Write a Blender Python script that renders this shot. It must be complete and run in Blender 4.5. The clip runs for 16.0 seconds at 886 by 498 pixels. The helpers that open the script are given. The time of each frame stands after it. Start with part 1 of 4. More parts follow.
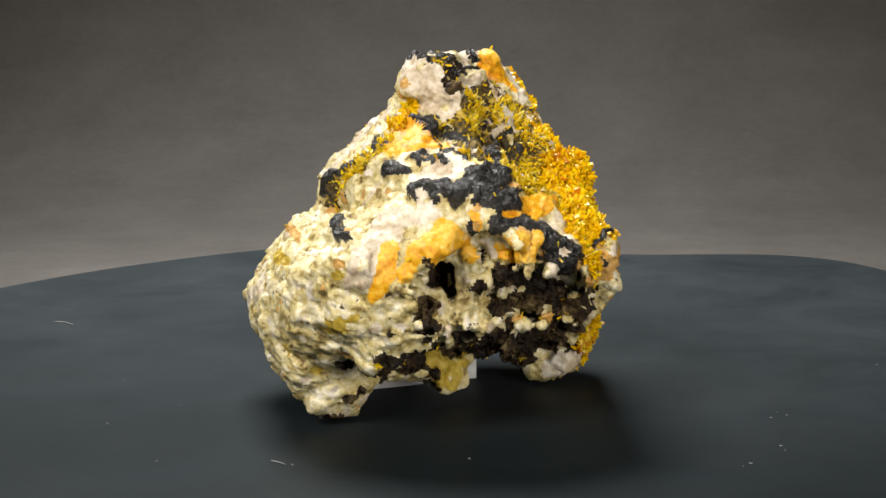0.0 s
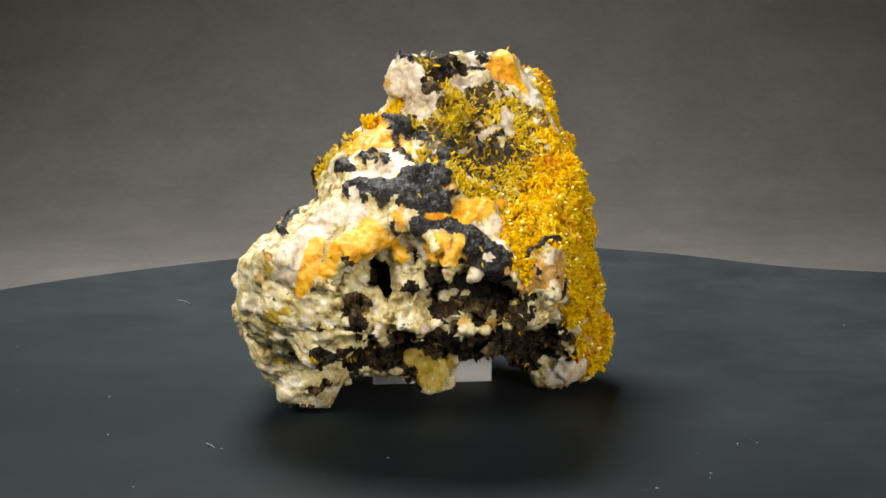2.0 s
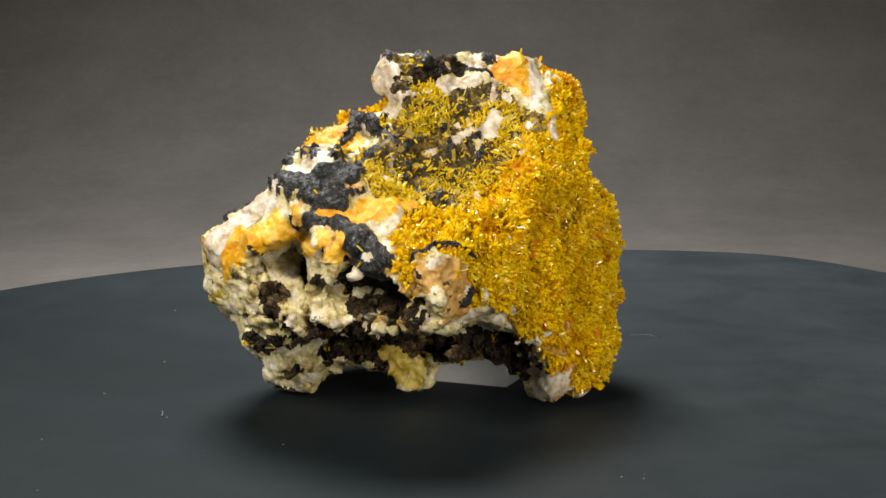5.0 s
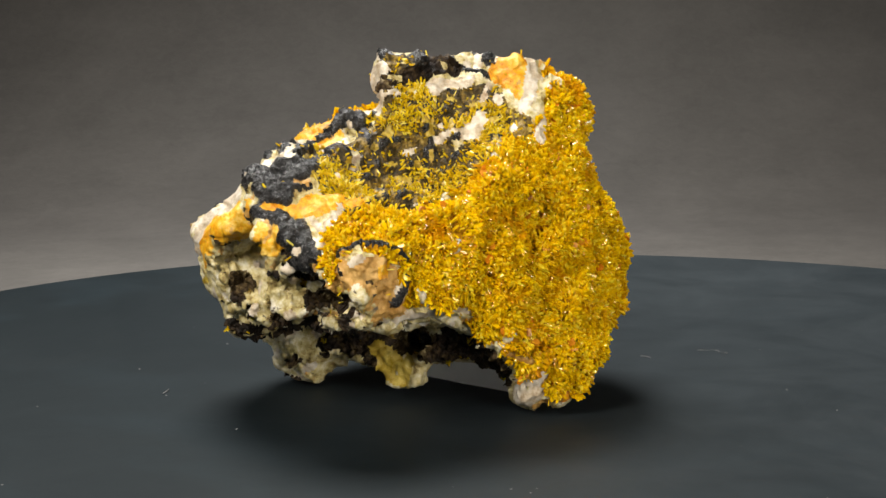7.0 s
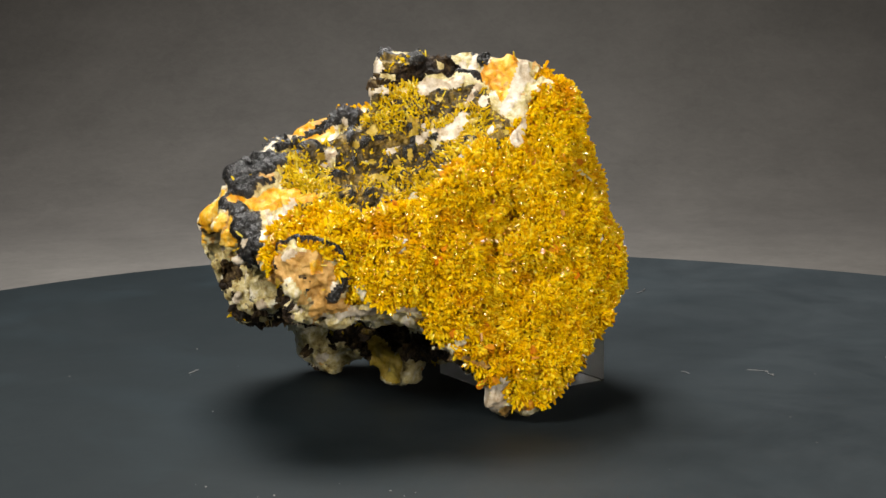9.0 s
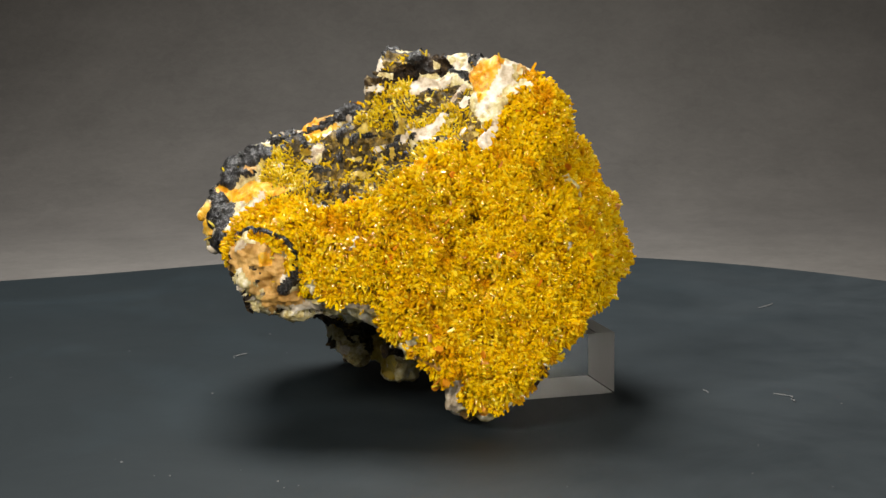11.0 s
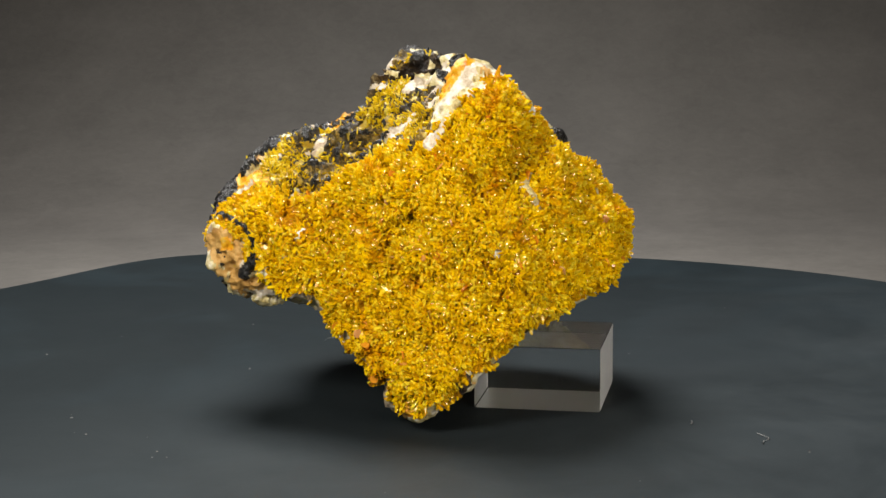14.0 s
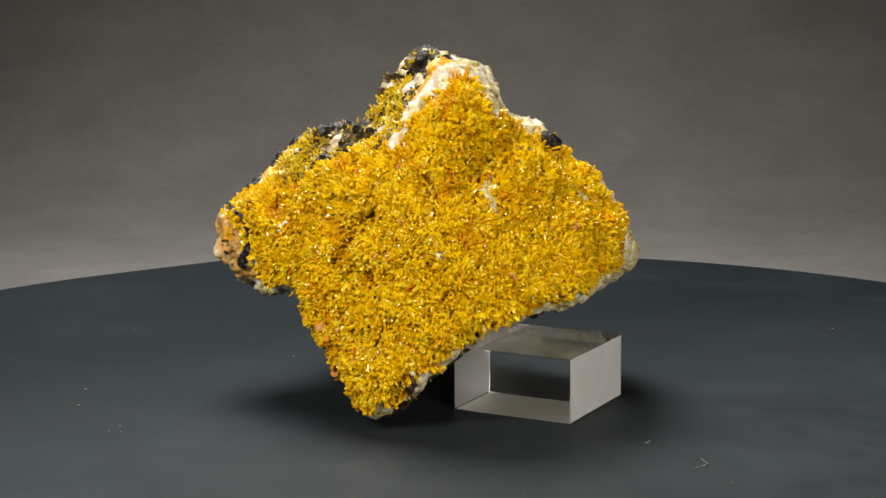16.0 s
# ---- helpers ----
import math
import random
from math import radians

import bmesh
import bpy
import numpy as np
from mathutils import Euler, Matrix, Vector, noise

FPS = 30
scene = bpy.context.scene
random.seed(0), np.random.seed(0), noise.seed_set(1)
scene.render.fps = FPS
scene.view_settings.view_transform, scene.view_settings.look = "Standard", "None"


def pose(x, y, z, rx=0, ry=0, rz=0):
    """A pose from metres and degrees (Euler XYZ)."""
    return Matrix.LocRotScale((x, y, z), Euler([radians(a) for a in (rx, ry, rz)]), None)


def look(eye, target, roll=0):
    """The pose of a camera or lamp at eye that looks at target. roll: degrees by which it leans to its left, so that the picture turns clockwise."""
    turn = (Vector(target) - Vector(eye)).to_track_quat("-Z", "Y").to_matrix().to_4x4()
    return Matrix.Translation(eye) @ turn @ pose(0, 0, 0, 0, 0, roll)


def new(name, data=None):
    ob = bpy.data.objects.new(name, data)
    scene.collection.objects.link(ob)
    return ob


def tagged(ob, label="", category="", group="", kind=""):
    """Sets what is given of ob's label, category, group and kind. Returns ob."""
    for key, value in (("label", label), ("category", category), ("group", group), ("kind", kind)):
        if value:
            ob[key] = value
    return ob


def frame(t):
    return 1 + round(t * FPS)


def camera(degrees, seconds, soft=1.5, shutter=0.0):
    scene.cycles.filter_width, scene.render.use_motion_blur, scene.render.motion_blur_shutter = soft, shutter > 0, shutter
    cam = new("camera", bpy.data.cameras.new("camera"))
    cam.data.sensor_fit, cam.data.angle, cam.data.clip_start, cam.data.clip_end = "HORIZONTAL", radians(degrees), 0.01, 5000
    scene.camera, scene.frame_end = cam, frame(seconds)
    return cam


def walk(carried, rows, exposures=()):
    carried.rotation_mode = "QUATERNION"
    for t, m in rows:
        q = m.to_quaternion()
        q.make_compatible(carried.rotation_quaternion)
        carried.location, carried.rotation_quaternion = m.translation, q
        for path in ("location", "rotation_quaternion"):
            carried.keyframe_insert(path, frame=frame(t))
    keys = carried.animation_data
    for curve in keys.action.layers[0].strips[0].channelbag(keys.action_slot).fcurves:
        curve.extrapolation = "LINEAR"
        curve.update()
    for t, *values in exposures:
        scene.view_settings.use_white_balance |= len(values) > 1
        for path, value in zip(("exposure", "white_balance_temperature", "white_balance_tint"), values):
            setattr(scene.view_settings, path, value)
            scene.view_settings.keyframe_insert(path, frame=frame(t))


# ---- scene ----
# ---- camera and its path: it stands still before the turntable ----
cam = camera(27.89, 16.0, soft=1.5)
EYE = (0.0, -0.3613, 0.0929)
TILT = radians(9.813)
VIEW = look(EYE, (EYE[0], EYE[1] + math.cos(TILT), EYE[2] - math.sin(TILT)), -0.52)
walk(cam, [(0.0, VIEW), (16.0, VIEW)], exposures=[(0.0, 0.0), (16.0, 0.0)])

TURN = -8.779          # degrees per second, clockwise from above


# ---- world and lights: a dark room with studio lamps over and before the table ----
world = bpy.data.worlds.new("world")
scene.world = world
world.use_nodes = True
world.node_tree.nodes["Background"].inputs[0].default_value = (0.9, 0.95, 1.0, 1)
world.node_tree.nodes["Background"].inputs[1].default_value = 0.003


def area_lamp(name, eye, target, size, power, colour, spread=180):
    data = bpy.data.lights.new(name, "AREA")
    data.shape, data.size, data.energy, data.color = "SQUARE", size, power, colour
    data.spread = radians(spread)
    lamp = new(name, data)
    lamp.matrix_world = look(eye, target)
    return lamp


area_lamp("overhead_softbox", (-0.10, 0.22, 0.48), (0.03, 0.21, 0), 0.24, 2.75, (1.0, 0.97, 0.93), 125)
area_lamp("left_softbox", (-0.25, -0.34, 0.33), (0, -0.02, 0.03), 0.18, 1.02, (1.0, 0.925, 0.81), 110)
area_lamp("right_softbox", (0.25, -0.44, 0.14), (0, -0.02, 0.03), 0.18, 0.6, (1.0, 0.925, 0.81), 110)


# ---- materials ----
class Mat:
    """A small builder for node materials in object space, lengths in millimetres."""

    def __init__(self, name, rough=0.5, spec=0.5, metal=0.0):
        self.m = bpy.data.materials.new(name)
        self.m.use_nodes = True
        self.t = self.m.node_tree
        self.b = self.t.nodes["Principled BSDF"]
        self.b.inputs["Roughness"].default_value = rough
        self.b.inputs["Specular IOR Level"].default_value = spec
        self.b.inputs["Metallic"].default_value = metal
        self.co = self.t.nodes.new("ShaderNodeTexCoord").outputs["Object"]

    def node(self, kind, **values):
        n = self.t.nodes.new(kind)
        for key, value in values.items():
            n.inputs[key].default_value = value
        return n

    def link(self, a, b):
        self.t.links.new(a, b)

    def scaled(self, x=1.0, y=1.0, z=1.0):
        n = self.node("ShaderNodeMapping", Scale=(x, y, z))
        self.link(self.co, n.inputs["Vector"])
        return n.outputs[0]

    def noise(self, size, detail=4.0, rough=0.6, co=None, distort=0.0):
        n = self.node("ShaderNodeTexNoise", Scale=1000.0 / size, Detail=detail, Roughness=rough, Distortion=distort)
        self.link(co or self.co, n.inputs["Vector"])
        return n.outputs["Fac"]

    def cells(self, size, feature="F1"):
        n = self.node("ShaderNodeTexVoronoi", Scale=1000.0 / size)
        n.feature = feature
        self.link(self.co, n.inputs["Vector"])
        return n

    def ramp(self, fac, *stops):
        n = self.node("ShaderNodeValToRGB")
        e = n.color_ramp.elements
        while len(e) < len(stops):
            e.new(0.5)
        for k, (pos, col) in zip(e, stops):
            k.position, k.color = pos, (*col, 1)
        self.link(fac, n.inputs[0])
        return n.outputs[0]

    def mix(self, fac, a, b, how="MIX"):
        n = self.node("ShaderNodeMix")
        n.data_type, n.blend_type = "RGBA", how
        for s, v in ((n.inputs["Factor"], fac), (n.inputs["A"], a), (n.inputs["B"], b)):
            if isinstance(v, (int, float)):
                s.default_value = v
            elif isinstance(v, tuple):
                s.default_value = (*v, 1)
            else:
                self.link(v, s)
        return n.outputs["Result"]

    def colour(self, out):
        self.link(out, self.b.inputs["Base Color"])
        return self

    def bump(self, height, depth, strength=1.0):
        n = self.node("ShaderNodeBump", Distance=depth / 1000.0, Strength=strength)
        self.link(height, n.inputs["Height"])
        before = self.b.inputs["Normal"].links
        if before:
            self.link(before[0].from_socket, n.inputs["Normal"])
        self.link(n.outputs[0], self.b.inputs["Normal"])
        return self

    def roughness(self, fac, low, high):
        n = self.node("ShaderNodeMapRange")
        n.inputs["To Min"].default_value, n.inputs["To Max"].default_value = low, high
        self.link(fac, n.inputs["Value"])
        self.link(n.outputs[0], self.b.inputs["Roughness"])
        return self


def mineral(name, stops, grain, rough, bump=0.5, patch=7.0, speck=None, spec=0.5, sub=0.0):
    m = Mat(name, rough, spec)
    big, fine = m.noise(patch, 5, 0.65, distort=0.6), m.noise(grain, 4, 0.7)
    col = m.ramp(m.mix(0.45, big, fine), *stops)
    if speck:
        size, amount, tone = speck
        dots = m.ramp(m.noise(size, 3, 0.6), (amount, (0, 0, 0)), (amount + 0.04, (1, 1, 1)))
        col = m.mix(dots, col, tone)
    m.colour(col)
    m.bump(m.noise(grain * 1.6, 5, 0.7), bump * 1.2)
    m.bump(m.cells(grain * 1.2).outputs["Distance"], bump * 0.6, 0.7)
    m.roughness(fine, max(rough - 0.2, 0.08), min(rough + 0.2, 1))
    if sub:
        m.b.inputs["Subsurface Weight"].default_value = sub
        m.b.inputs["Subsurface Radius"].default_value = (1.0, 0.9, 0.7)
        m.b.inputs["Subsurface Scale"].default_value = 0.0008
    return m.m


# dark stops and specks: real spots, and crevice shade put into the colour
QUARTZ = mineral("quartz", [(0.35, (0.07, 0.045, 0.018)), (0.41, (0.30, 0.215, 0.075)), (0.46, (0.52, 0.43, 0.18)), (0.52, (0.64, 0.565, 0.32)), (0.60, (0.80, 0.75, 0.62))],
                 1.6, 0.34, 0.55, patch=5.0, sub=0.3, speck=(2.2, 0.66, (0.07, 0.05, 0.03)))
WHITE = mineral("white_vein", [(0.36, (0.28, 0.19, 0.11)), (0.45, (0.50, 0.41, 0.29)), (0.54, (0.66, 0.59, 0.48)), (0.64, (0.78, 0.74, 0.67))], 1.6, 0.4, 0.35, sub=0.2)
HONEY = mineral("honey_quartz", [(0.3, (0.14, 0.09, 0.008)), (0.46, (0.42, 0.29, 0.03)), (0.6, (0.60, 0.46, 0.09)), (0.75, (0.72, 0.65, 0.36))], 1.6, 0.32, 0.5, sub=0.3)
BLACK = mineral("black_crust", [(0.35, (0.006, 0.006, 0.0065)), (0.6, (0.013, 0.0125, 0.013)), (0.75, (0.035, 0.032, 0.030))], 0.9, 0.30, 0.8, spec=0.55)
ORANGE = mineral("iron_stained_crust", [(0.36, (0.42, 0.14, 0.004)), (0.45, (0.70, 0.30, 0.006)), (0.53, (0.80, 0.43, 0.015)), (0.64, (0.84, 0.60, 0.16))], 1.2, 0.34, 0.4)
OLIVE = mineral("dull_brown_matrix", [(0.38, (0.016, 0.011, 0.004)), (0.49, (0.06, 0.04, 0.010)), (0.57, (0.26, 0.17, 0.025)), (0.67, (0.56, 0.44, 0.16))], 1.3, 0.5, 0.6,
                speck=(3.0, 0.64, (0.02, 0.017, 0.014)))
TAN = mineral("tan_crust", [(0.30, (0.22, 0.095, 0.018)), (0.46, (0.50, 0.27, 0.06)), (0.60, (0.64, 0.40, 0.13)), (0.75, (0.76, 0.60, 0.36))], 1.2, 0.5, 0.5, speck=(3.5, 0.68, (0.02, 0.016, 0.014)))
# the near-black stops paint the hollows' shade into the boxwork's brown
BROWN = mineral("shaded_boxwork", [(0.40, (0.006, 0.004, 0.0025)), (0.50, (0.022, 0.013, 0.007)), (0.58, (0.09, 0.058, 0.022)), (0.68, (0.30, 0.24, 0.12))], 1.6, 0.6, 0.8, spec=0.25)
DRUSE = mineral("crystal_bed", [(0.35, (0.20, 0.085, 0.001)), (0.52, (0.44, 0.21, 0.002)), (0.68, (0.66, 0.36, 0.004))], 0.8, 0.6, 0.6, spec=0.1)


def crystal_glaze(name, stops, rough, by_object=False):
    m = Mat(name, rough, 0.5)
    if by_object:
        fac = m.node("ShaderNodeObjectInfo").outputs["Random"]
    else:
        fac = m.node("ShaderNodeNewGeometry").outputs["Random Per Island"]
    rusty = m.ramp(m.noise(7.0, 3, 0.6), (0.55, (0, 0, 0)), (0.66, (0.8, 0.8, 0.8)))
    tone = m.mix(0.25, m.ramp(fac, *stops), m.ramp(m.noise(5.0, 3), *stops))
    m.colour(m.mix(rusty, tone, (0.74, 0.34, 0.003)) if name.startswith("yellow") else tone)
    m.b.inputs["IOR"].default_value = 1.5
    glow = m.node("ShaderNodeBsdfTranslucent")
    m.link(m.b.inputs["Base Color"].links[0].from_socket, glow.inputs["Color"])
    both = m.node("ShaderNodeMixShader", Fac=0.34)
    m.link(m.b.outputs[0], both.inputs[1])
    m.link(glow.outputs[0], both.inputs[2])
    m.link(both.outputs[0], m.t.nodes["Material Output"].inputs["Surface"])
    return m.m


YELLOWS = [(0.0, (0.56, 0.27, 0.002)), (0.3, (0.84, 0.53, 0.002)), (0.7, (0.95, 0.69, 0.003)), (1.0, (0.94, 0.80, 0.05))]
LEMONS = [(0.0, (0.46, 0.29, 0.004)), (0.4, (0.80, 0.57, 0.006)), (0.8, (0.90, 0.73, 0.03)), (1.0, (0.90, 0.82, 0.22))]
CRYSTAL = crystal_glaze("yellow_crystal", YELLOWS, 0.12)
LEMON = crystal_glaze("lemon_crystal", LEMONS, 0.2)
CRYSTAL_ONE = crystal_glaze("yellow_crystal_single", YELLOWS, 0.09, True)
AMBER = crystal_glaze("orange_crystal", [(0.0, (0.66, 0.20, 0.006)), (0.6, (0.78, 0.34, 0.02)), (1.0, (0.82, 0.50, 0.24))], 0.14, True)


def cover_material():
    m = Mat("black_cover", 0.5, 0.24)
    smear = m.ramp(m.noise(60, 5, 0.6, distort=1.0), (0.46, (0, 0, 0)), (0.66, (1, 1, 1)))
    col = m.mix(smear, (0.0006, 0.0024, 0.0040), (0.0036, 0.0076, 0.0108))
    dust = m.ramp(m.noise(1.6, 3, 0.6), (0.60, (0, 0, 0)), (0.78, (1, 1, 1)))
    film = m.ramp(m.noise(30, 6, 0.7, distort=1.2), (0.48, (0, 0, 0)), (0.8, (1, 1, 1)))
    # one half of the cover is greyed by a film of stone dust
    side = m.node("ShaderNodeVectorMath")
    side.operation = "DOT_PRODUCT"
    side.inputs[1].default_value = (0.26, 0.97, 0.0)
    m.link(m.co, side.inputs[0])
    dusty = m.node("ShaderNodeMapRange")
    for key, value in (("From Min", -0.06), ("From Max", 0.07), ("To Min", 0.0), ("To Max", 1.0)):
        dusty.inputs[key].default_value = value
    m.link(side.outputs["Value"], dusty.inputs["Value"])
    haze = m.ramp(m.noise(40, 6, 0.7, distort=0.4), (0.3, (0.35, 0.35, 0.35)), (0.7, (1, 1, 1)))
    col = m.mix(m.mix(1.0, haze, dusty.outputs[0], "MULTIPLY"), col, (0.030, 0.036, 0.041))
    col = m.mix(m.mix(0.06, (0, 0, 0), film), col, (0.045, 0.048, 0.05))
    m.colour(m.mix(m.mix(0.06, (0, 0, 0), dust), col, (0.07, 0.072, 0.075)))
    m.b.inputs["Specular Tint"].default_value = (0.74, 0.94, 1.0, 1)
    m.roughness(m.noise(35, 6, 0.7, distort=1.0), 0.52, 0.68)
    return m.bump(m.noise(0.6, 3), 0.02).m


def paint(name, tone, rough=0.8, size=30.0):
    m = Mat(name, rough, 0.5)
    n = m.mix(0.4, m.noise(size, 5, 0.65), m.noise(size / 7, 4, 0.7, distort=0.8))
    m.colour(m.ramp(n, (0.34, tuple(c * 0.82 for c in tone)), (0.66, tuple(c * 1.15 for c in tone))))
    return m.bump(m.noise(size / 30, 3), 0.1).m


COVER = cover_material()
BACKDROP = paint("grey_backdrop", (0.108, 0.1015, 0.094), 0.85, 40)
ROOM = paint("wall_paint", (0.32, 0.31, 0.30), 0.9, 300)
PLATTER = paint("black_plastic", (0.02, 0.02, 0.02), 0.5, 20)
LINT = paint("pale_lint", (0.16, 0.165, 0.17), 0.9, 3)


def acrylic():
    m = Mat("clear_acrylic", 0.02, 0.5)
    m.b.inputs["Base Color"].default_value = (0.985, 0.985, 0.98, 1)
    m.b.inputs["Transmission Weight"].default_value = 1.0
    m.b.inputs["IOR"].default_value = 1.49
    return m.m


ACRYLIC = acrylic()


def sawn(name, clear, rough):
    m = Mat(name, rough, 0.5)
    m.colour(m.ramp(m.noise(4, 4), (0.3, (0.86, 0.86, 0.87)), (0.7, (0.95, 0.95, 0.95))))
    m.b.inputs["Transmission Weight"].default_value = clear
    m.b.inputs["IOR"].default_value = 1.49
    return m.m


SAWN = sawn("sawn_acrylic", 0.5, 0.7)
SAWN_BASE = sawn("sanded_acrylic", 0.55, 0.3)


# ---- mesh helpers ----
def linked(name, verts, faces, material, parent=None, label="", smooth=True):
    me = bpy.data.meshes.new(name)
    me.from_pydata([tuple(v) for v in verts], [], [tuple(f) for f in faces])
    if smooth:
        me.polygons.foreach_set("use_smooth", [True] * len(me.polygons))
    me.materials.append(material)
    ob = new(name, me)
    ob.parent = parent
    return tagged(ob, label)


def part(name, bm, material, parent=None, label="", smooth=False):
    me = bpy.data.meshes.new(name)
    bmesh.ops.recalc_face_normals(bm, faces=bm.faces)
    bm.to_mesh(me)
    bm.free()
    if smooth:
        me.polygons.foreach_set("use_smooth", [True] * len(me.polygons))
    me.materials.append(material)
    ob = new(name, me)
    ob.parent = parent
    return tagged(ob, label)


def box_bm(x0, y0, z0, x1, y1, z1, bevel=0.0):
    bm = bmesh.new()
    bmesh.ops.create_cube(bm, size=1.0)
    for v in bm.verts:
        v.co = Vector((x0 if v.co.x < 0 else x1, y0 if v.co.y < 0 else y1, z0 if v.co.z < 0 else z1))
    if bevel:
        bmesh.ops.bevel(bm, geom=bm.edges[:], offset=bevel, segments=2, affect="EDGES", profile=0.5)
    return bm


# ---- the setting: room, table and a grey sweep behind the turntable ----
TABLE_Z = -0.036


def build_setting():
    r = 2.0
    for name, b in (("floor", (-r, -r, -0.82, r, r, -0.75)), ("wall_north", (-r, r, -0.75, r, r + 0.1, 1.7)),
                    ("wall_south", (-r, -r - 0.1, -0.75, r, -r, 1.7)), ("wall_east", (r, -r, -0.75, r + 0.1, r, 1.7)),
                    ("wall_west", (-r - 0.1, -r, -0.75, -r, r, 1.7)), ("ceiling", (-r, -r, 1.7, r, r, 1.8))):
        tagged(part(name, box_bm(*b), ROOM), "plain painted room surface", "wall", kind="structure")
    top = part("table", box_bm(-0.8, -0.6, TABLE_Z - 0.03, 0.8, 0.85, TABLE_Z, 0.004), ROOM)
    tagged(top, "dark table under the turntable", "table", kind="structure")
    # the sweep lies on the table and curves up to a wall
    y0, radius, width, thick = SWEEP
    rows = [(0.15, 0.0), (y0, 0.0)] + [(y0 + radius * math.sin(a), radius - radius * math.cos(a)) for a in np.linspace(0.04, math.pi / 2, 30)]
    rows.append((y0 + radius, 0.9))
    verts, faces = [], []
    for k, (y, z) in enumerate(rows):
        for x in (-width, width):
            verts.append((x, y, TABLE_Z + 0.001 + z))
    n = len(rows)
    for k in range(n - 1):
        faces.append((2 * k, 2 * k + 1, 2 * k + 3, 2 * k + 2))
    sweep = linked("backdrop", verts, faces, BACKDROP)
    solid = sweep.modifiers.new("thickness", "SOLIDIFY")
    solid.thickness, solid.offset = thick, 1
    tagged(sweep, "plain warm grey studio backdrop behind the turntable", "backdrop", kind="structure")


SWEEP = (0.42, 0.38, 0.78, 0.0006)
build_setting()


# ---- the turntable with its round black cover ----
def edge_radius(a):
    """The cover's rim is cut unevenly: its radius in metres at a degrees."""
    r = 168.0 + 0.8 * math.sin(radians(3 * a))
    for at, high, wide in ((-122, 18, 9), (55, 22, 9), (101, 17, 9), (118, 9, 11), (84, 7, 7)):
        d = (a - at + 180) % 360 - 180
        r += high * math.exp(-0.5 * (d / wide) ** 2)
    return r / 1000


def build_turntable():
    table = new("turntable")
    tagged(table, "round black turntable with an unevenly cut dusty cover", "turntable")
    bm = bmesh.new()
    n = 240
    rings = []
    for z, inset in ((-0.0022, 0.0006), (-0.0004, 0.0), (0.0, 0.0006)):
        rings.append([bm.verts.new(((edge_radius(360 * k / n) - inset) * math.cos(2 * math.pi * k / n),
                                    (edge_radius(360 * k / n) - inset) * math.sin(2 * math.pi * k / n), z)) for k in range(n)])
    for a, b in zip(rings, rings[1:]):
        for k in range(n):
            bm.faces.new((a[k], a[(k + 1) % n], b[(k + 1) % n], b[k]))
    bm.faces.new(rings[-1])
    bm.faces.new(rings[0][::-1])
    part("cover", bm, COVER, table, "thin matt black cover with dust")
    bm = bmesh.new()
    bmesh.ops.create_cone(bm, cap_ends=True, segments=96, radius1=0.125, radius2=0.130, depth=0.0325)
    bmesh.ops.translate(bm, verts=bm.verts, vec=(0, 0, TABLE_Z + 0.0005 + 0.0325 / 2 + 0.0008))
    part("platter", bm, PLATTER, table, "black plastic base")
    rng = random.Random(5)
    loose = []

    def lint(points, radius):
        cu = bmesh.new()
        ring = None
        for k, (x, y) in enumerate(points):
            nx, ny = points[min(k + 1, len(points) - 1)]
            px, py = points[max(k - 1, 0)]
            dx, dy = nx - px, ny - py
            ln = math.hypot(dx, dy) or 1
            sx, sy = -dy / ln * radius, dx / ln * radius
            z = 0.25 + 0.35 * math.sin(3 * k)
            now = [cu.verts.new(((x + sx) / 1000, (y + sy) / 1000, 0.0002)), cu.verts.new((x / 1000, y / 1000, (z + radius) / 1000)),
                   cu.verts.new(((x - sx) / 1000, (y - sy) / 1000, 0.0002))]
            if ring:
                for i in range(3):
                    cu.faces.new((ring[i], ring[(i + 1) % 3], now[(i + 1) % 3], now[i]))
            ring = now
        fibre = part("lint_fibre", cu, LINT)
        loose.append(tagged(fibre, "tiny pale curled lint fibre lying on the black cover", "lint", group="lint on the turntable"))

    lint([(-4, 68), (-3, 69.5), (-2.5, 71), (-1.2, 71.6), (0.3, 71.2), (2.2, 71.8)], 0.08)
    lint([(-5.8, 53.6), (-4.6, 54.4), (-3.2, 54.6)], 0.12)
    lint([(-97, 74), (-94, 72.5), (-91.5, 70)], 0.14)
    lint([(-31.5, -49), (-29.8, -50.2), (-28.6, -51.4)], 0.13)
    specks = [(-54, -8.5), (-51.3, 16.8), (-53.3, -8), (64.1, -22), (52.3, 60.5), (62.8, 28.4), (-27.5, -51), (58, -30), (66, -18)]
    specks += [(rng.uniform(45, 120) * math.cos(a), rng.uniform(45, 120) * math.sin(a)) for a in [rng.uniform(0, 6.28) for _ in range(26)]]
    dust = bmesh.new()
    for x, y in specks:
        grow = bmesh.ops.create_icosphere(dust, subdivisions=1, radius=rng.uniform(0.08, 0.2) / 1000)["verts"]
        sx, sy = rng.uniform(0.8, 2.2), rng.uniform(0.8, 1.6)
        for v in grow:
            v.co = Vector((v.co.x * sx + x / 1000, v.co.y * sy + y / 1000, v.co.z * 0.6 + 0.00006))
    loose.append(tagged(part("dust", dust, LINT), "scattered pale dust specks on the black cover", "dust", kind="stuff"))
    return table, loose


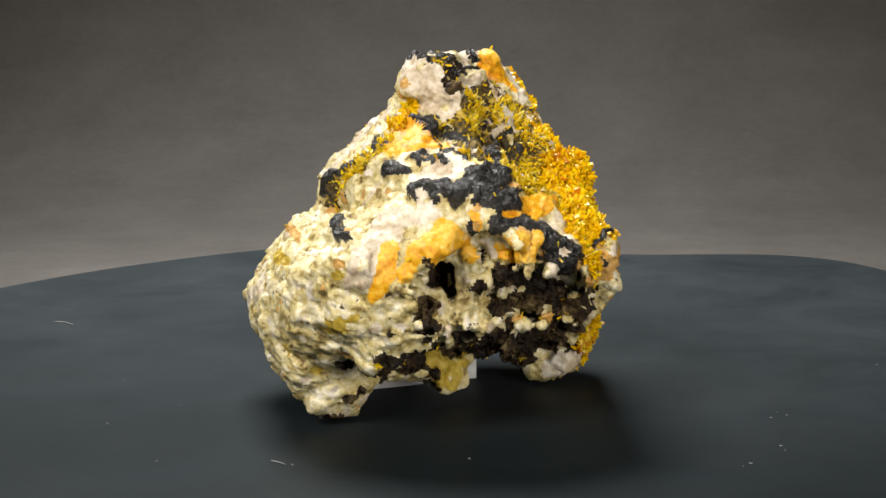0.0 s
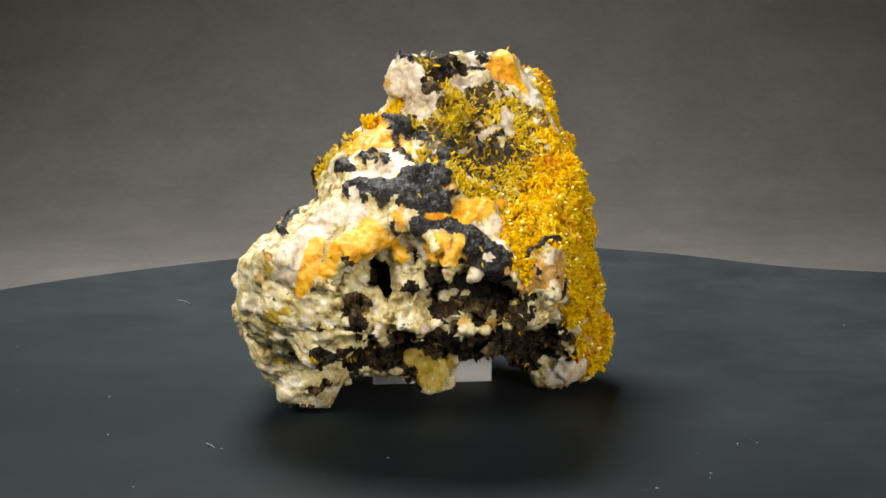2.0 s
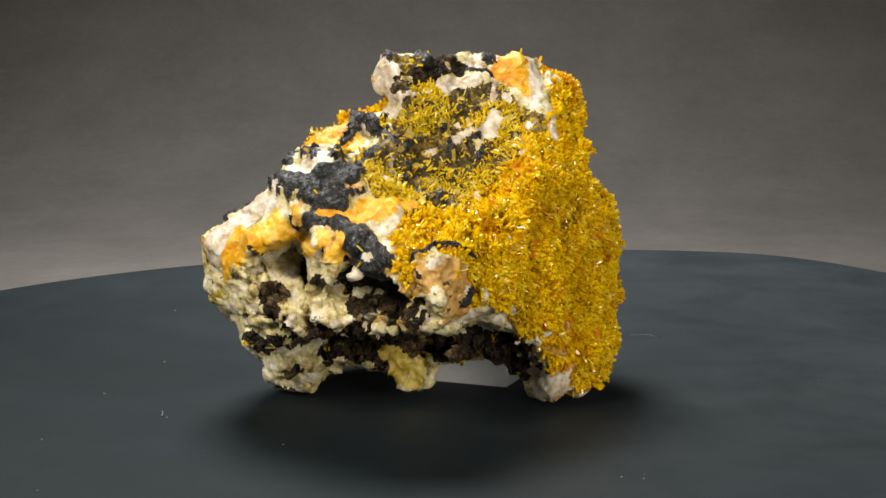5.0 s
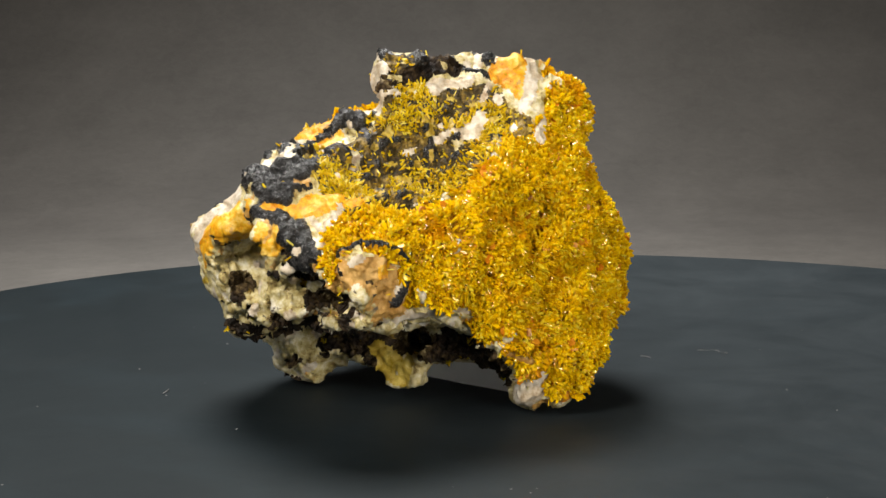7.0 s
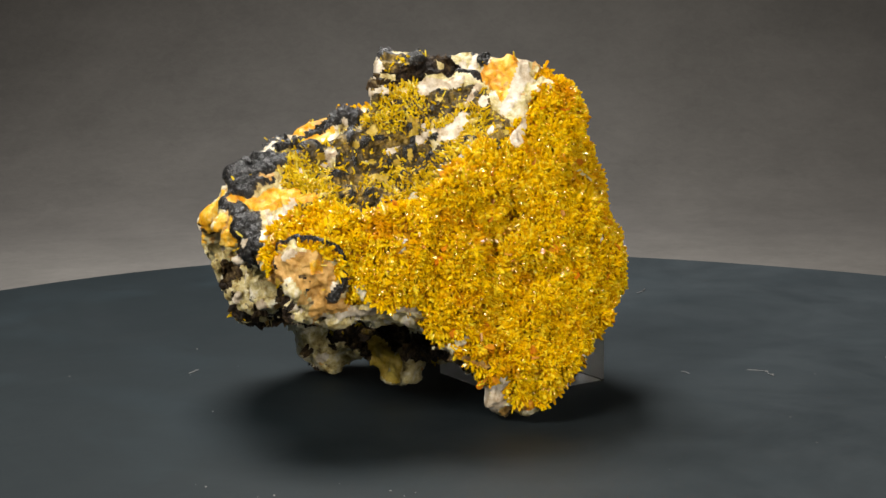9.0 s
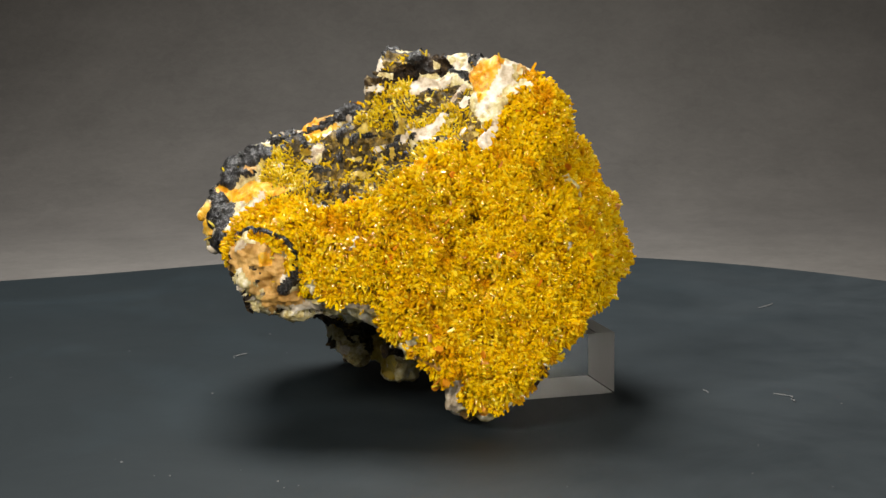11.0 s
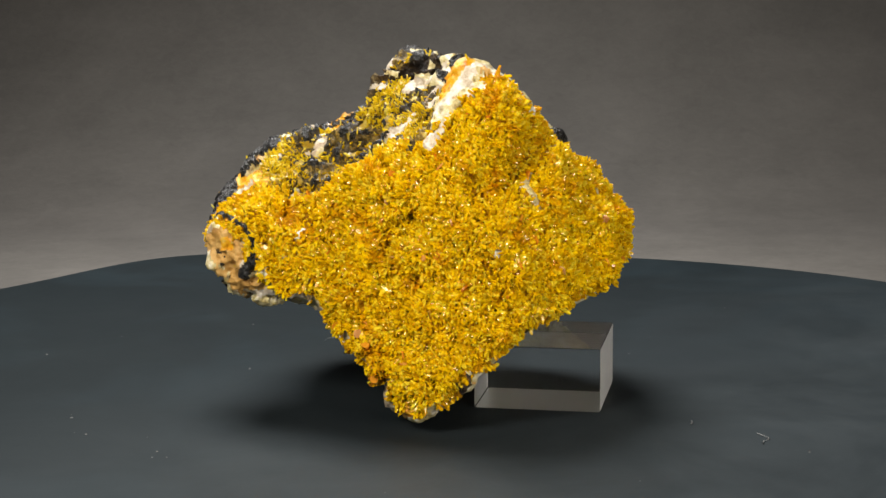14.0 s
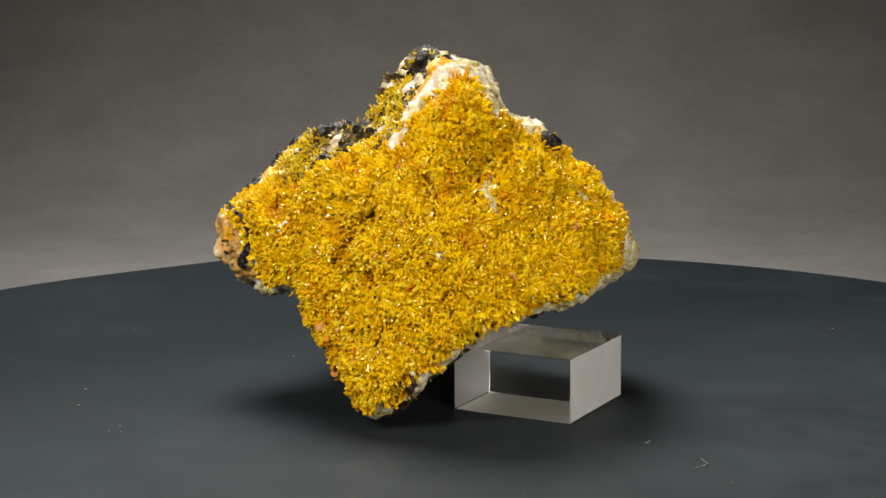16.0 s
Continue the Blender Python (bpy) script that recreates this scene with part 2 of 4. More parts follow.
# ---- the clear block on which the stone leans ----
def build_block():
    bm = box_bm(-0.0127, -0.0127, 0.0, 0.0127, 0.0127, 0.0129, 0.00018)
    bmesh.ops.transform(bm, matrix=pose(-0.0095, 0.01875, 0.00005, 0, 0, 21.8), verts=bm.verts)
    ob = part("display_block", bm, ACRYLIC)
    # two sawn sides and the underside are matt, the rest is polished
    ob.data.materials.append(SAWN)
    ob.data.materials.append(SAWN_BASE)
    across = Vector((-math.sin(radians(21.8)), math.cos(radians(21.8)), 0))
    for f in ob.data.polygons:
        if abs(f.normal.dot(across)) > 0.99:
            f.material_index = 1
        elif f.normal.z < -0.99:
            f.material_index = 2
    return tagged(ob, "clear square acrylic block under the stone's edge", "display stand")


# ---- the stone: noise-worn lumps grown together, in millimetres ----
LUMPS = []


def lump(x, y, z, a, b, c, rx, ry, rz):
    """A rounded block at x, y, z with half sizes a, b, c, turned by degrees."""
    LUMPS.append((x, y, z, a, b, c, rx, ry, rz))


def pile_lumps():
    lump(0.4, -23.8, 45.1, 12.9, 18.9, 10.7, 19, -6, 7)
    lump(14.5, -13.9, 43.3, 12.6, 16.2, 11.0, 20, -43, -17)
    lump(-8.2, -17.2, 36.7, 8.1, 11.0, 13.5, -9, 72, -10)
    lump(0.5, -27.4, 27.7, 11.2, 15.2, 11.3, 3, -14, -58)
    lump(5.5, 5.3, 21.0, 17.8, 11.6, 10.7, 41, -7, 42)
    lump(9.1, 11.0, 50.5, 13.0, 14.1, 15.5, -27, -35, 5)
    lump(-19.6, -0.4, 24.4, 15.7, 12.1, 10.6, 12, 18, -17)
    lump(10.9, -35.3, 34.1, 15.2, 10.7, 11.6, 36, 6, 34)
    lump(14.2, -3.5, 26.2, 17.0, 11.9, 15.4, -9, -9, 32)
    lump(10.6, 22.0, 32.8, 12.9, 10.8, 13.8, 26, 18, -3)
    lump(20.2, -16.9, 29.7, 13.0, 10.1, 8.9, -9, -14, 12)
    lump(-23.7, -21.4, 19.0, 10.9, 9.1, 13.4, 30, -21, 31)
    lump(18.0, 10.1, 33.5, 7.2, 9.6, 11.1, -17, -46, -60)
    lump(-9.3, 17.7, 33.3, 16.7, 16.3, 13.8, 26, -0, 13)
    lump(-3.0, -9.8, 21.2, 10.9, 12.7, 14.8, -14, 14, 11)
    lump(-9.0, 4.8, 42.1, 14.8, 17.6, 14.2, -9, -42, 10)
    lump(-29.9, 10.3, 25.4, 8.4, 15.1, 3.6, 26, -9, -32)
    lump(-11.1, -32.3, 30.7, 19.8, 13.4, 11.3, 36, -21, -22)
    lump(1.9, -2.1, 59.6, 11.6, 12.8, 8.5, 29, -19, -36)
    lump(24.2, 10.8, 16.3, 5.7, 8.2, 13.1, 80, -29, 7)
    lump(8.0, 15.1, 62.8, 5.1, 10.1, 5.5, 159, 35, -43)
    lump(-2.9, -6.4, 66.0, 4.5, 6.9, 5.6, -179, 99, -5)
    lump(19.6, -2.2, 41.1, 12.5, 9.4, 4.8, 177, -156, -86)
    lump(20.4, 11.1, 10.7, 5.2, 7.3, 11.2, 57, -40, -56)
    lump(23.4, -30.0, 32.2, 8.2, 8.1, 7.5, 73, 51, -62)
    lump(1.2, 29.3, 30.5, 12.1, 5.0, 6.8, -131, 11, 2)
    lump(-28.5, 11.2, 27.0, 6.0, 11.5, 7.8, -19, 46, 153)
    lump(-17.7, -38.2, 35.2, 9.7, 9.2, 4.5, 28, -15, -46)
    lump(-16.3, -16.0, 17.8, 9.5, 9.2, 12.3, 166, -42, 140)
    lump(-30.9, -7.2, 18.7, 6.5, 7.1, 9.7, 43, -115, 64)
    lump(-23.9, -11.3, 26.1, 10.8, 12.9, 13.0, 8, 43, 2)
    lump(20.7, 19.5, 22.1, 11.3, 6.3, 8.9, -2, 39, -66)
    lump(-9.0, -17.2, 48.0, 6.9, 12.4, 11.1, -7, 51, 19)
    lump(-20.7, -22.9, 6.0, 5.8, 4.9, 3.1, -52, 1, 29)
    lump(22.4, 6.7, 5.2, 1.8, 5.2, 3.2, -6, 9, 70)
    lump(-14.9, -22.0, 18.2, 11.2, 8.7, 9.2, 35, -7, 20)
    # the low mass between the feet, and the hanging drop
    lump(-12, -16, 12.5, 11, 6, 4.8, 0, 0, -10)
    lump(1.5, -9, 8, 3.8, 4.5, 5.6, 0, 0, 20)
    # the round knob, the ledge under it, and the lips of the front shelf
    lump(27.4, -30, 33, 5.6, 5.4, 5.0, 0, 0, 0)
    lump(23, -29, 26.5, 6.3, 6.3, 4.6, 0, 0, 0)
    lump(-11, -36.5, 17.8, 5, 6.5, 4, 0, 0, 0)
    lump(2, 25, 47, 7, 6, 6, 0, 0, 0)
    lump(2, 5.5, 64.5, 5, 5, 4.4, 0, 0, 0)
    lump(24.5, -3.5, 46, 4.6, 4.6, 4, 0, 0, 0)
    lump(-16, -40, 27, 5, 5.8, 5, 0, 0, 0)


pile_lumps()
# rounded cavities worn into the mass: two ends and a radius
DIGS = [
    ((22.9, -17.6, 60.2), (22.9, -17.6, 60.2), 17.4), ((30.3, -10.7, 81.7), (30.3, -10.7, 81.7), 31.5),
    ((7.0, -33.6, 56.4), (1.1, -20.6, 60.7), 6.0), ((8, -47, 34), (8, -47, 34), 6.5), ((1, -46, 31), (1, -46, 31), 6.0),
    ((6, -44.5, 25), (13, -41, 26), 5.0), ((18, -38.5, 27), (18, -38.5, 27), 7.0), ((6, -49, 39), (6, -49, 39), 4.6),
    ((7, -17, 7), (7, -17, 7), 8.0), ((21.5, -19.5, 46), (21.5, -19.5, 46), 6.3),
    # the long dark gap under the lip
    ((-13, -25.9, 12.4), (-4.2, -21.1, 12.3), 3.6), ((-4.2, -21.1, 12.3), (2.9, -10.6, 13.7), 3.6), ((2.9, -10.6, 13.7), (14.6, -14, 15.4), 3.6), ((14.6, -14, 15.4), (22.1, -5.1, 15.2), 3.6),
    # the open boxwork under the stained shelf
    ((-1.5, -39.2, 33.1), (-1.5, -39.2, 33.1), 3.2),
]
GRID = 0.42
LOW, HIGH = np.array((-46.0, -56.0, -1.0)), np.array((40.0, 44.0, 76.0))
TABLES = {}


def fuzz(p, size, seed):
    """Smooth value noise from 0 to 1 at points p, with that wavelength."""
    if seed not in TABLES:
        TABLES[seed] = np.random.RandomState(seed).rand(64, 64, 64).astype(np.float32)
    table = TABLES[seed]
    q = np.asarray(p, np.float32) / np.asarray(size, np.float32) + 1000.37
    i = np.floor(q).astype(np.int32)
    f = q - i
    f = f * f * (3 - 2 * f)
    i &= 63
    j = (i + 1) & 63
    out = 0
    for a, wx in ((i[:, 0], 1 - f[:, 0]), (j[:, 0], f[:, 0])):
        for b, wy in ((i[:, 1], 1 - f[:, 1]), (j[:, 1], f[:, 1])):
            for c, wz in ((i[:, 2], 1 - f[:, 2]), (j[:, 2], f[:, 2])):
                out = out + table[a, b, c] * (wx * wy * wz)
    return out


def facets(p, size, seed):
    """Angular grains: each cell of jittered points is a small tilted facet. About -0.5 to 0.5."""
    table = np.random.RandomState(seed).rand(32, 32, 32, 7).astype(np.float32)
    q = np.asarray(p, np.float32) / size + 500.0
    base = np.floor(q).astype(np.int32)
    best, out = np.full(len(q), 9.0, np.float32), np.zeros(len(q), np.float32)
    for i in (-1, 0, 1):
        for j in (-1, 0, 1):
            for k in (-1, 0, 1):
                cell = base + np.array((i, j, k), np.int32)
                t = table[cell[:, 0] & 31, cell[:, 1] & 31, cell[:, 2] & 31]
                off = q - cell - t[:, :3]
                far = (off * off).sum(1)
                on = far < best
                best[on] = far[on]
                out[on] = ((off * (t[:, 3:6] - 0.5)).sum(1) * 1.3 + (t[:, 6] - 0.5) * 0.5)[on]
    return out


def turned(rx, ry, rz):
    return np.array(Euler((radians(rx), radians(ry), radians(rz))).to_matrix(), np.float32)


def front_zone(p):
    """How far a point lies in the pitted ground on and under the front shelf."""
    low = np.clip((40 - p[:, 2]) / 8, 0, 1)
    return low * np.clip((-18 - p[:, 1]) / 8, 0, 1) * np.clip((30 - p[:, 0]) / 6, 0, 1) * np.clip((p[:, 0] + 9) / 8, 0.04, 1)


def pit_noise(p):
    """Flat layers low down, upright ribs in the boxwork above them."""
    flat = fuzz(p, (4.6, 4.6, 2.4), 50) * 0.7 + fuzz(p, (1.9, 1.9, 1.3), 51) * 0.3
    ribs = fuzz(p, (2.0, 2.0, 5.5), 52) * 0.75 + fuzz(p, (1.2, 1.2, 2.4), 53) * 0.25
    return flat + (ribs - flat) * np.clip((p[:, 2] - 23) / 3, 0, 1)


def stone_field():
    axes = [np.arange(a, b, GRID, dtype=np.float32) for a, b in zip(LOW, HIGH)]
    shape = [len(a) for a in axes]
    total = np.zeros(shape, np.float32)
    for x, y, z, a, b, c, rx, ry, rz in LUMPS:
        reach = max(a, b, c) * 1.35 + 9
        cut = [slice(max(int((m - reach - lo) / GRID), 0), max(int((m + reach - lo) / GRID) + 1, 0)) for m, lo in zip((x, y, z), LOW)]
        g = np.stack(np.meshgrid(*[ax[s] for ax, s in zip(axes, cut)], indexing="ij"), -1)
        local = (g - np.array((x, y, z), np.float32)) @ turned(rx, ry, rz)
        u = np.abs(local / np.array((a, b, c), np.float32)) + 1e-6
        n = (u ** 3.5).sum(-1) ** (1 / 3.5)
        d = (n - 1) * np.sqrt((local * local).sum(-1)) / n
        total[tuple(cut)] += np.exp(-np.clip(d, -30, 30) / 1.6)
    field = -1.6 * np.log(total + 1e-12)
    for e0, e1, r in DIGS:
        e0, e1 = np.array(e0, np.float32), np.array(e1, np.float32)
        low, high = np.minimum(e0, e1) - r - 3, np.maximum(e0, e1) + r + 3
        cut = tuple(slice(max(int((m - lo) / GRID), 0), max(int((n - lo) / GRID) + 1, 0)) for m, n, lo in zip(low, high, LOW))
        g = np.stack(np.meshgrid(*[ax[s] for ax, s in zip(axes, cut)], indexing="ij"), -1) - e0
        way = e1 - e0
        along = np.clip((g @ way) / max(float(way @ way), 1e-6), 0, 1)[..., None]
        inside = r - np.sqrt(((g - along * way) ** 2).sum(-1))
        # a rounded meeting of the cavity and the face
        gap = np.clip(1.2 - np.abs(field[cut] - inside), 0, None)
        field[cut] = np.maximum(field[cut], inside) + gap * gap / 4.8
    near = np.abs(field) < 9
    idx = np.argwhere(near)
    p = idx * np.float32(GRID) + LOW.astype(np.float32)
    d = field[near]
    calm = 1 - 0.5 * np.clip((p @ np.array((0.9, 0.4, 0.1), np.float32) - 20) / 8, 0, 1)
    d += 0.75 + calm * (2.2 * (fuzz(p, 9, 1) - 0.5) + 1.6 * (fuzz(p, 4.2, 2) - 0.5)) + 0.8 * (fuzz(p, 2.0, 3) - 0.5)
    # layered hollows under the front shelf
    layer = fuzz(p, (8, 8, 2.6), 4) * 0.65 + fuzz(p, (3.0, 3.0, 1.8), 5) * 0.35
    for cx, cy, cz, sx, sy, sz in HOLLOWS:
        far = np.sqrt((((p - (cx, cy, cz)) / (sx, sy, sz)) ** 2).sum(1)) - 1
        d = np.maximum(d, -far * min(sx, sy, sz) - (layer - 0.45) * 9)
    d += front_zone(p) * np.clip(pit_noise(p) - 0.53, 0, 0.3) * 26
    d = np.maximum(d, -p[:, 2] + 0.2)
    field[near] = d
    return field


HOLLOWS = [(13, -41, 16.5, 18, 15, 6), (3, -40, 15.5, 7, 9, 3.0), (24, -19, 14, 8, 13, 8), (1, -50, 33, 7, 4, 4), (19, -46, 29, 9, 5, 3.5), (-10, -33, 8, 9, 8, 2.2)]


def skin(field):
    """Surface nets: one vertex in each cell that the surface crosses."""
    s = field < 0
    nx, ny, nz = s.shape
    corners = [(i, j, k) for i in (0, 1) for j in (0, 1) for k in (0, 1)]
    count = sum(s[i:nx - 1 + i, j:ny - 1 + j, k:nz - 1 + k].astype(np.int8) for i, j, k in corners)
    cell = np.argwhere((count > 0) & (count < 8))
    index = np.full((nx - 1, ny - 1, nz - 1), -1, np.int32)
    index[tuple(cell.T)] = np.arange(len(cell))
    val = {c: field[tuple((cell + c).T)] for c in corners}
    acc, num = np.zeros((len(cell), 3)), np.zeros(len(cell))
    for c in corners:
        for axis in range(3):
            if c[axis] == 0:
                e = tuple(v + (1 if q == axis else 0) for q, v in enumerate(c))
                a, b = val[c], val[e]
                on = (a < 0) != (b < 0)
                t = np.where(on, a / np.where(on, a - b, 1), 0)
                at = np.array(c, float)[None] + np.eye(3)[axis][None] * t[:, None]
                acc += at * on[:, None]
                num += on
    verts = (cell + acc / num[:, None]) * GRID + LOW
    quads = []
    for axis in range(3):
        a, b = [slice(None)] * 3, [slice(None)] * 3
        a[axis], b[axis] = slice(0, -1), slice(1, None)
        flip = s[tuple(a)] != s[tuple(b)]
        e = np.argwhere(flip)
        u, v = (axis + 1) % 3, (axis + 2) % 3
        e = e[(e[:, u] > 0) & (e[:, v] > 0) & (e[:, u] < s.shape[u] - 1) & (e[:, v] < s.shape[v] - 1)]
        du, dv = np.eye(3, dtype=int)[u], np.eye(3, dtype=int)[v]
        q = np.stack([index[tuple((e - o).T)] for o in (du * 0, du, du + dv, dv)], 1)
        out = s[tuple(e.T)]
        q = np.where(out[:, None], q, q[:, ::-1])
        quads.append(q)
    quads = np.vstack(quads)
    return verts, quads[(quads >= 0).all(1)]


STREAKS = []


def streak(mineral_kind, *points):
    """A band of one mineral along points with radii, laid over those before it."""
    STREAKS.append((mineral_kind, points))


def lay_minerals():
    # base
    streak("yellow", (28.5, 0.7, 39.6, 11.3), (24.7, 16.4, 46.2, 12.8), (22.6, 26.9, 37.8, 11.7), (28, 17.4, 25.2, 11.7), (30.5, 8, 16.4, 8.6))
    streak("yellow", (18.7, 20.1, 55.3, 8.1), (15, 22.3, 62.5, 4.3))
    streak("yellow", (31, 11.5, 9.1, 5.4), (29.3, -6, 34, 6.5), (31.8, -4, 22.5, 4.3))
    streak("yellow", (-3.4, 30.6, 45.9, 7.7), (-4.8, 35.3, 35.2, 6.6), (20.4, 31.1, 30.4, 9.4), (29.3, 17.2, 16.8, 7.5))
    streak("yellow", (28.3, 0.4, 38.6, 6.6), (13.4, 25.8, 55.7, 6.4))
    streak("yellow", (29.7, -29.6, 39.9, 4.2), (27.7, -24.1, 40.5, 4.8), (31.3, -22.6, 33.5, 3.7))
    streak("yellow", (24.7, -4.9, 47.3, 5.1), (23.2, -27.3, 43.7, 4.3), (24.7, -35.2, 40.6, 2.6))
    streak("olive", (6.2, -10.3, 60.6, 6.7), (10.9, 1, 59.3, 6.2), (18, 6.2, 56.3, 3.3))
    streak("olive", (18.1, -29.4, 47.5, 5.9), (9.5, -16.7, 49, 6.6), (12.9, -8.5, 48.9, 5.5), (17.1, -17.6, 42.2, 3.3))
    streak("olive", (2.8, -28.2, 52.3, 2.8), (12.5, -31.8, 50.2, 3.2))
    streak("olive", (6.5, -7.8, 61.4, 3.9), (9.9, -6.1, 54.4, 4.0), (5.1, -26.2, 51.8, 2.4))
    streak("olive", (19.2, -1.1, 53.8, 3.2), (16.6, -7, 47.6, 3.2))
    streak("olive", (-8.8, -24.3, 55.5, 3.2), (-14.2, -24.1, 51.7, 2.4), (-21.6, -11.1, 42.9, 2.2))
    streak("quartz", (-6.5, -36.4, 49.5, 3.1), (-14.1, -29.2, 45.4, 3.7), (-2.4, -35.1, 51.4, 1.5))
    streak("olive", (10.4, -25.8, 50.7, 3.5), (6.1, -20.1, 53.9, 2.9), (15, -21.4, 44.6, 3.4))
    streak("yellow", (25.1, -5.7, 46.8, 4.3), (27.2, -14.9, 41.3, 4.8), (31.5, -21.5, 33.9, 4.2))
    streak("yellow", (27.3, -34.2, 39.5, 2.3), (28.8, -28.1, 40.3, 2.3))
    streak("yellow", (21, 14.6, 54, 3.3))
    streak("olive", (5.9, -18, 54.2, 3.0), (6.3, -7, 61.9, 2.9))
    streak("yellow", (7, 30.2, 46.6, 4.4), (2.5, 33.6, 37.1, 5.0))
    streak("yellow", (-15.1, 26.1, 46.6, 4.5))
    streak("tan", (31, -35.7, 34, 2.9), (27.7, -37.9, 30.4, 1.9))
    streak("yellow", (32.3, -21.2, 32.6, 2.6), (32.3, -16.6, 29.6, 1.7))
    streak("tan", (30.1, -29.7, 25.6, 1.6), (29.4, -24, 25.8, 1.0))
    streak("quartz", (-23.2, -42.2, 25.4, 6.2), (-16.7, -47.3, 32.7, 6.1))
    streak("quartz", (-30.4, -29.3, 31.5, 5.4), (-24.5, -28.4, 8.1, 4.4))
    streak("yellow", (31.3, -13.4, 31.1, 3.4), (32.3, -17.9, 27.9, 1.9))
    # shade in the gap under the lip, painted as brown
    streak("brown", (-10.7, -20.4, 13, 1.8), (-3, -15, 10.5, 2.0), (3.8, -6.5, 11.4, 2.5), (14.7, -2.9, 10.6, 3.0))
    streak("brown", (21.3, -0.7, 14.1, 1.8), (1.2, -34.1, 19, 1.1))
    streak("yellow", (-13.4, 33.6, 37.3, 5.0), (-8.7, 36.2, 31.5, 4.4))
    streak("yellow", (-14.4, 20.6, 50.7, 4.0), (3.1, 30.7, 46.6, 4.3), (9.5, 26.5, 56.5, 3.2))
    streak("yellow", (-15.4, 34, 32.6, 3.4), (-3.3, 36.6, 27.8, 2.2))
    streak("yellow", (29.8, 17.6, 9.2, 3.6), (30.9, 4.5, 17.2, 3.3))
    streak("yellow", (13.7, 23.9, 62.5, 3.0), (12.5, 26.4, 55.7, 3.2))
    streak("yellow", (10.7, 20.6, 66.9, 2.0), (12.4, 24.9, 61.3, 2.6))
    streak("yellow", (-18.5, 30.6, 39.1, 4.5), (-12.8, 34.8, 31.2, 3.9))
    streak("yellow", (-14.2, 24.6, 47.9, 3.9), (-6.1, 20.1, 52.7, 3.3), (4.3, 25.2, 57.2, 3.2))
    streak("yellow", (32.7, -19.3, 29, 2.5), (30.2, -12.1, 24.8, 2.3), (29.5, -7.1, 19.4, 1.9))
    # more painted shade, along the gap and the underside
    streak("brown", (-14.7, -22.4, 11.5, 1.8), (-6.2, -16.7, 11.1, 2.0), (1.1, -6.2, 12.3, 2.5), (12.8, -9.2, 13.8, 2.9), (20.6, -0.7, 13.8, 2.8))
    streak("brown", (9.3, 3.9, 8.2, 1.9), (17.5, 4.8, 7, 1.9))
    # top block
    streak("white", (-5.1, -12.4, 68, 3.8), (0.4, -12.9, 66.3, 3.3))
    streak("white", (-4.6, -10.4, 61.1, 2.5), (1.5, -13.6, 62.5, 2.7), (1.4, -14.1, 59.2, 1.5))
    streak("tan", (-6.2, -12.4, 66.3, 1.0), (-7.4, -8.7, 62.7, 0.9))
    streak("olive", (-1.3, -15, 58.2, 1.1), (0.9, -16.3, 56.1, 0.9))
    streak("white", (-5.9, -12.5, 67.2, 1.1), (-0.9, -13.8, 60.8, 1.0), (-1.8, -13.9, 59.6, 0.8))
    streak("black", (-5.1, -9.5, 70, 1.1), (-1.8, -11.1, 69.7, 1.4), (2.2, 1.3, 69.5, 1.0))
    streak("black", (3.9, 2.7, 66.8, 1.0), (8, 7.8, 65.8, 0.9))
    streak("olive", (-0.5, -11, 69.3, 1.6), (1.1, -4.3, 68, 1.6))
    streak("black", (-2, -4.8, 69.3, 1.0), (2.3, 0.1, 68.9, 1.1))
    streak("black", (3.3, 7, 69.4, 1.4), (6.2, 8.3, 68.6, 1.0))
    streak("olive", (0.8, -9.6, 67.5, 2.1), (1.8, -3.1, 67.7, 2.1))
    streak("black", (0.8, -5.3, 68.9, 1.2), (3.2, 2.2, 67.6, 1.2))
    streak("brown", (2.4, -13.7, 65.7, 1.6), (1.9, -10.4, 65.3, 1.4))
    streak("brown", (2.3, -13, 66, 1.6), (1.2, -9, 66.1, 1.6), (2.4, 0.7, 68.3, 2.1))
    streak("white", (4.2, -4.5, 64.1, 1.6), (5.3, -0.1, 64.5, 1.1))
    streak("white", (4.1, -3.5, 64.4, 1.1), (7, 2.4, 64.8, 1.1))
    streak("white", (5.3, -4.6, 63.1, 1.4))
    # white crumbs on the slope
    streak("white", (9.3, 5.5, 63.5, 0.8), (11.2, 3.4, 60.9, 0.7))
    streak("white", (12.6, 2.1, 58.8, 1.0), (12.9, -0.6, 56.8, 0.9), (9.5, -6.4, 54, 0.9))
    streak("white", (3.2, 7.4, 69.8, 0.9), (5, 5.1, 67.7, 0.7))
    streak("white", (14.1, -1.5, 55.3, 1.7), (13, 1.8, 58.2, 0.9))
    streak("white", (8.7, -24, 52.3, 1.2), (10.6, -23.9, 49.1, 0.8))
    # vein and orange flank of the top
    streak("orange", (9.8, 10.3, 68.9, 2.5), (10.1, 12.5, 68.8, 1.9), (12.9, 11.9, 65.7, 2.1))
    streak("orange", (7.8, 8.1, 66.6, 1.6), (12.9, 9.3, 63.6, 1.2))
    streak("orange", (11.7, 11.8, 67.2, 2.6), (13.9, 10.3, 63.2, 1.7))
    streak("white", (9.5, 15.4, 68.6, 1.5), (12.6, 14.2, 66.5, 1.5), (15.4, 11.7, 62.9, 1.3), (16.6, 9, 59.9, 0.9))
    streak("white", (19.3, 12.4, 57.8, 0.8), (20.5, 10, 54.6, 1.1))
    streak("olive", (19.2, 6.6, 56, 1.1), (22.1, 6.5, 53.6, 0.9))
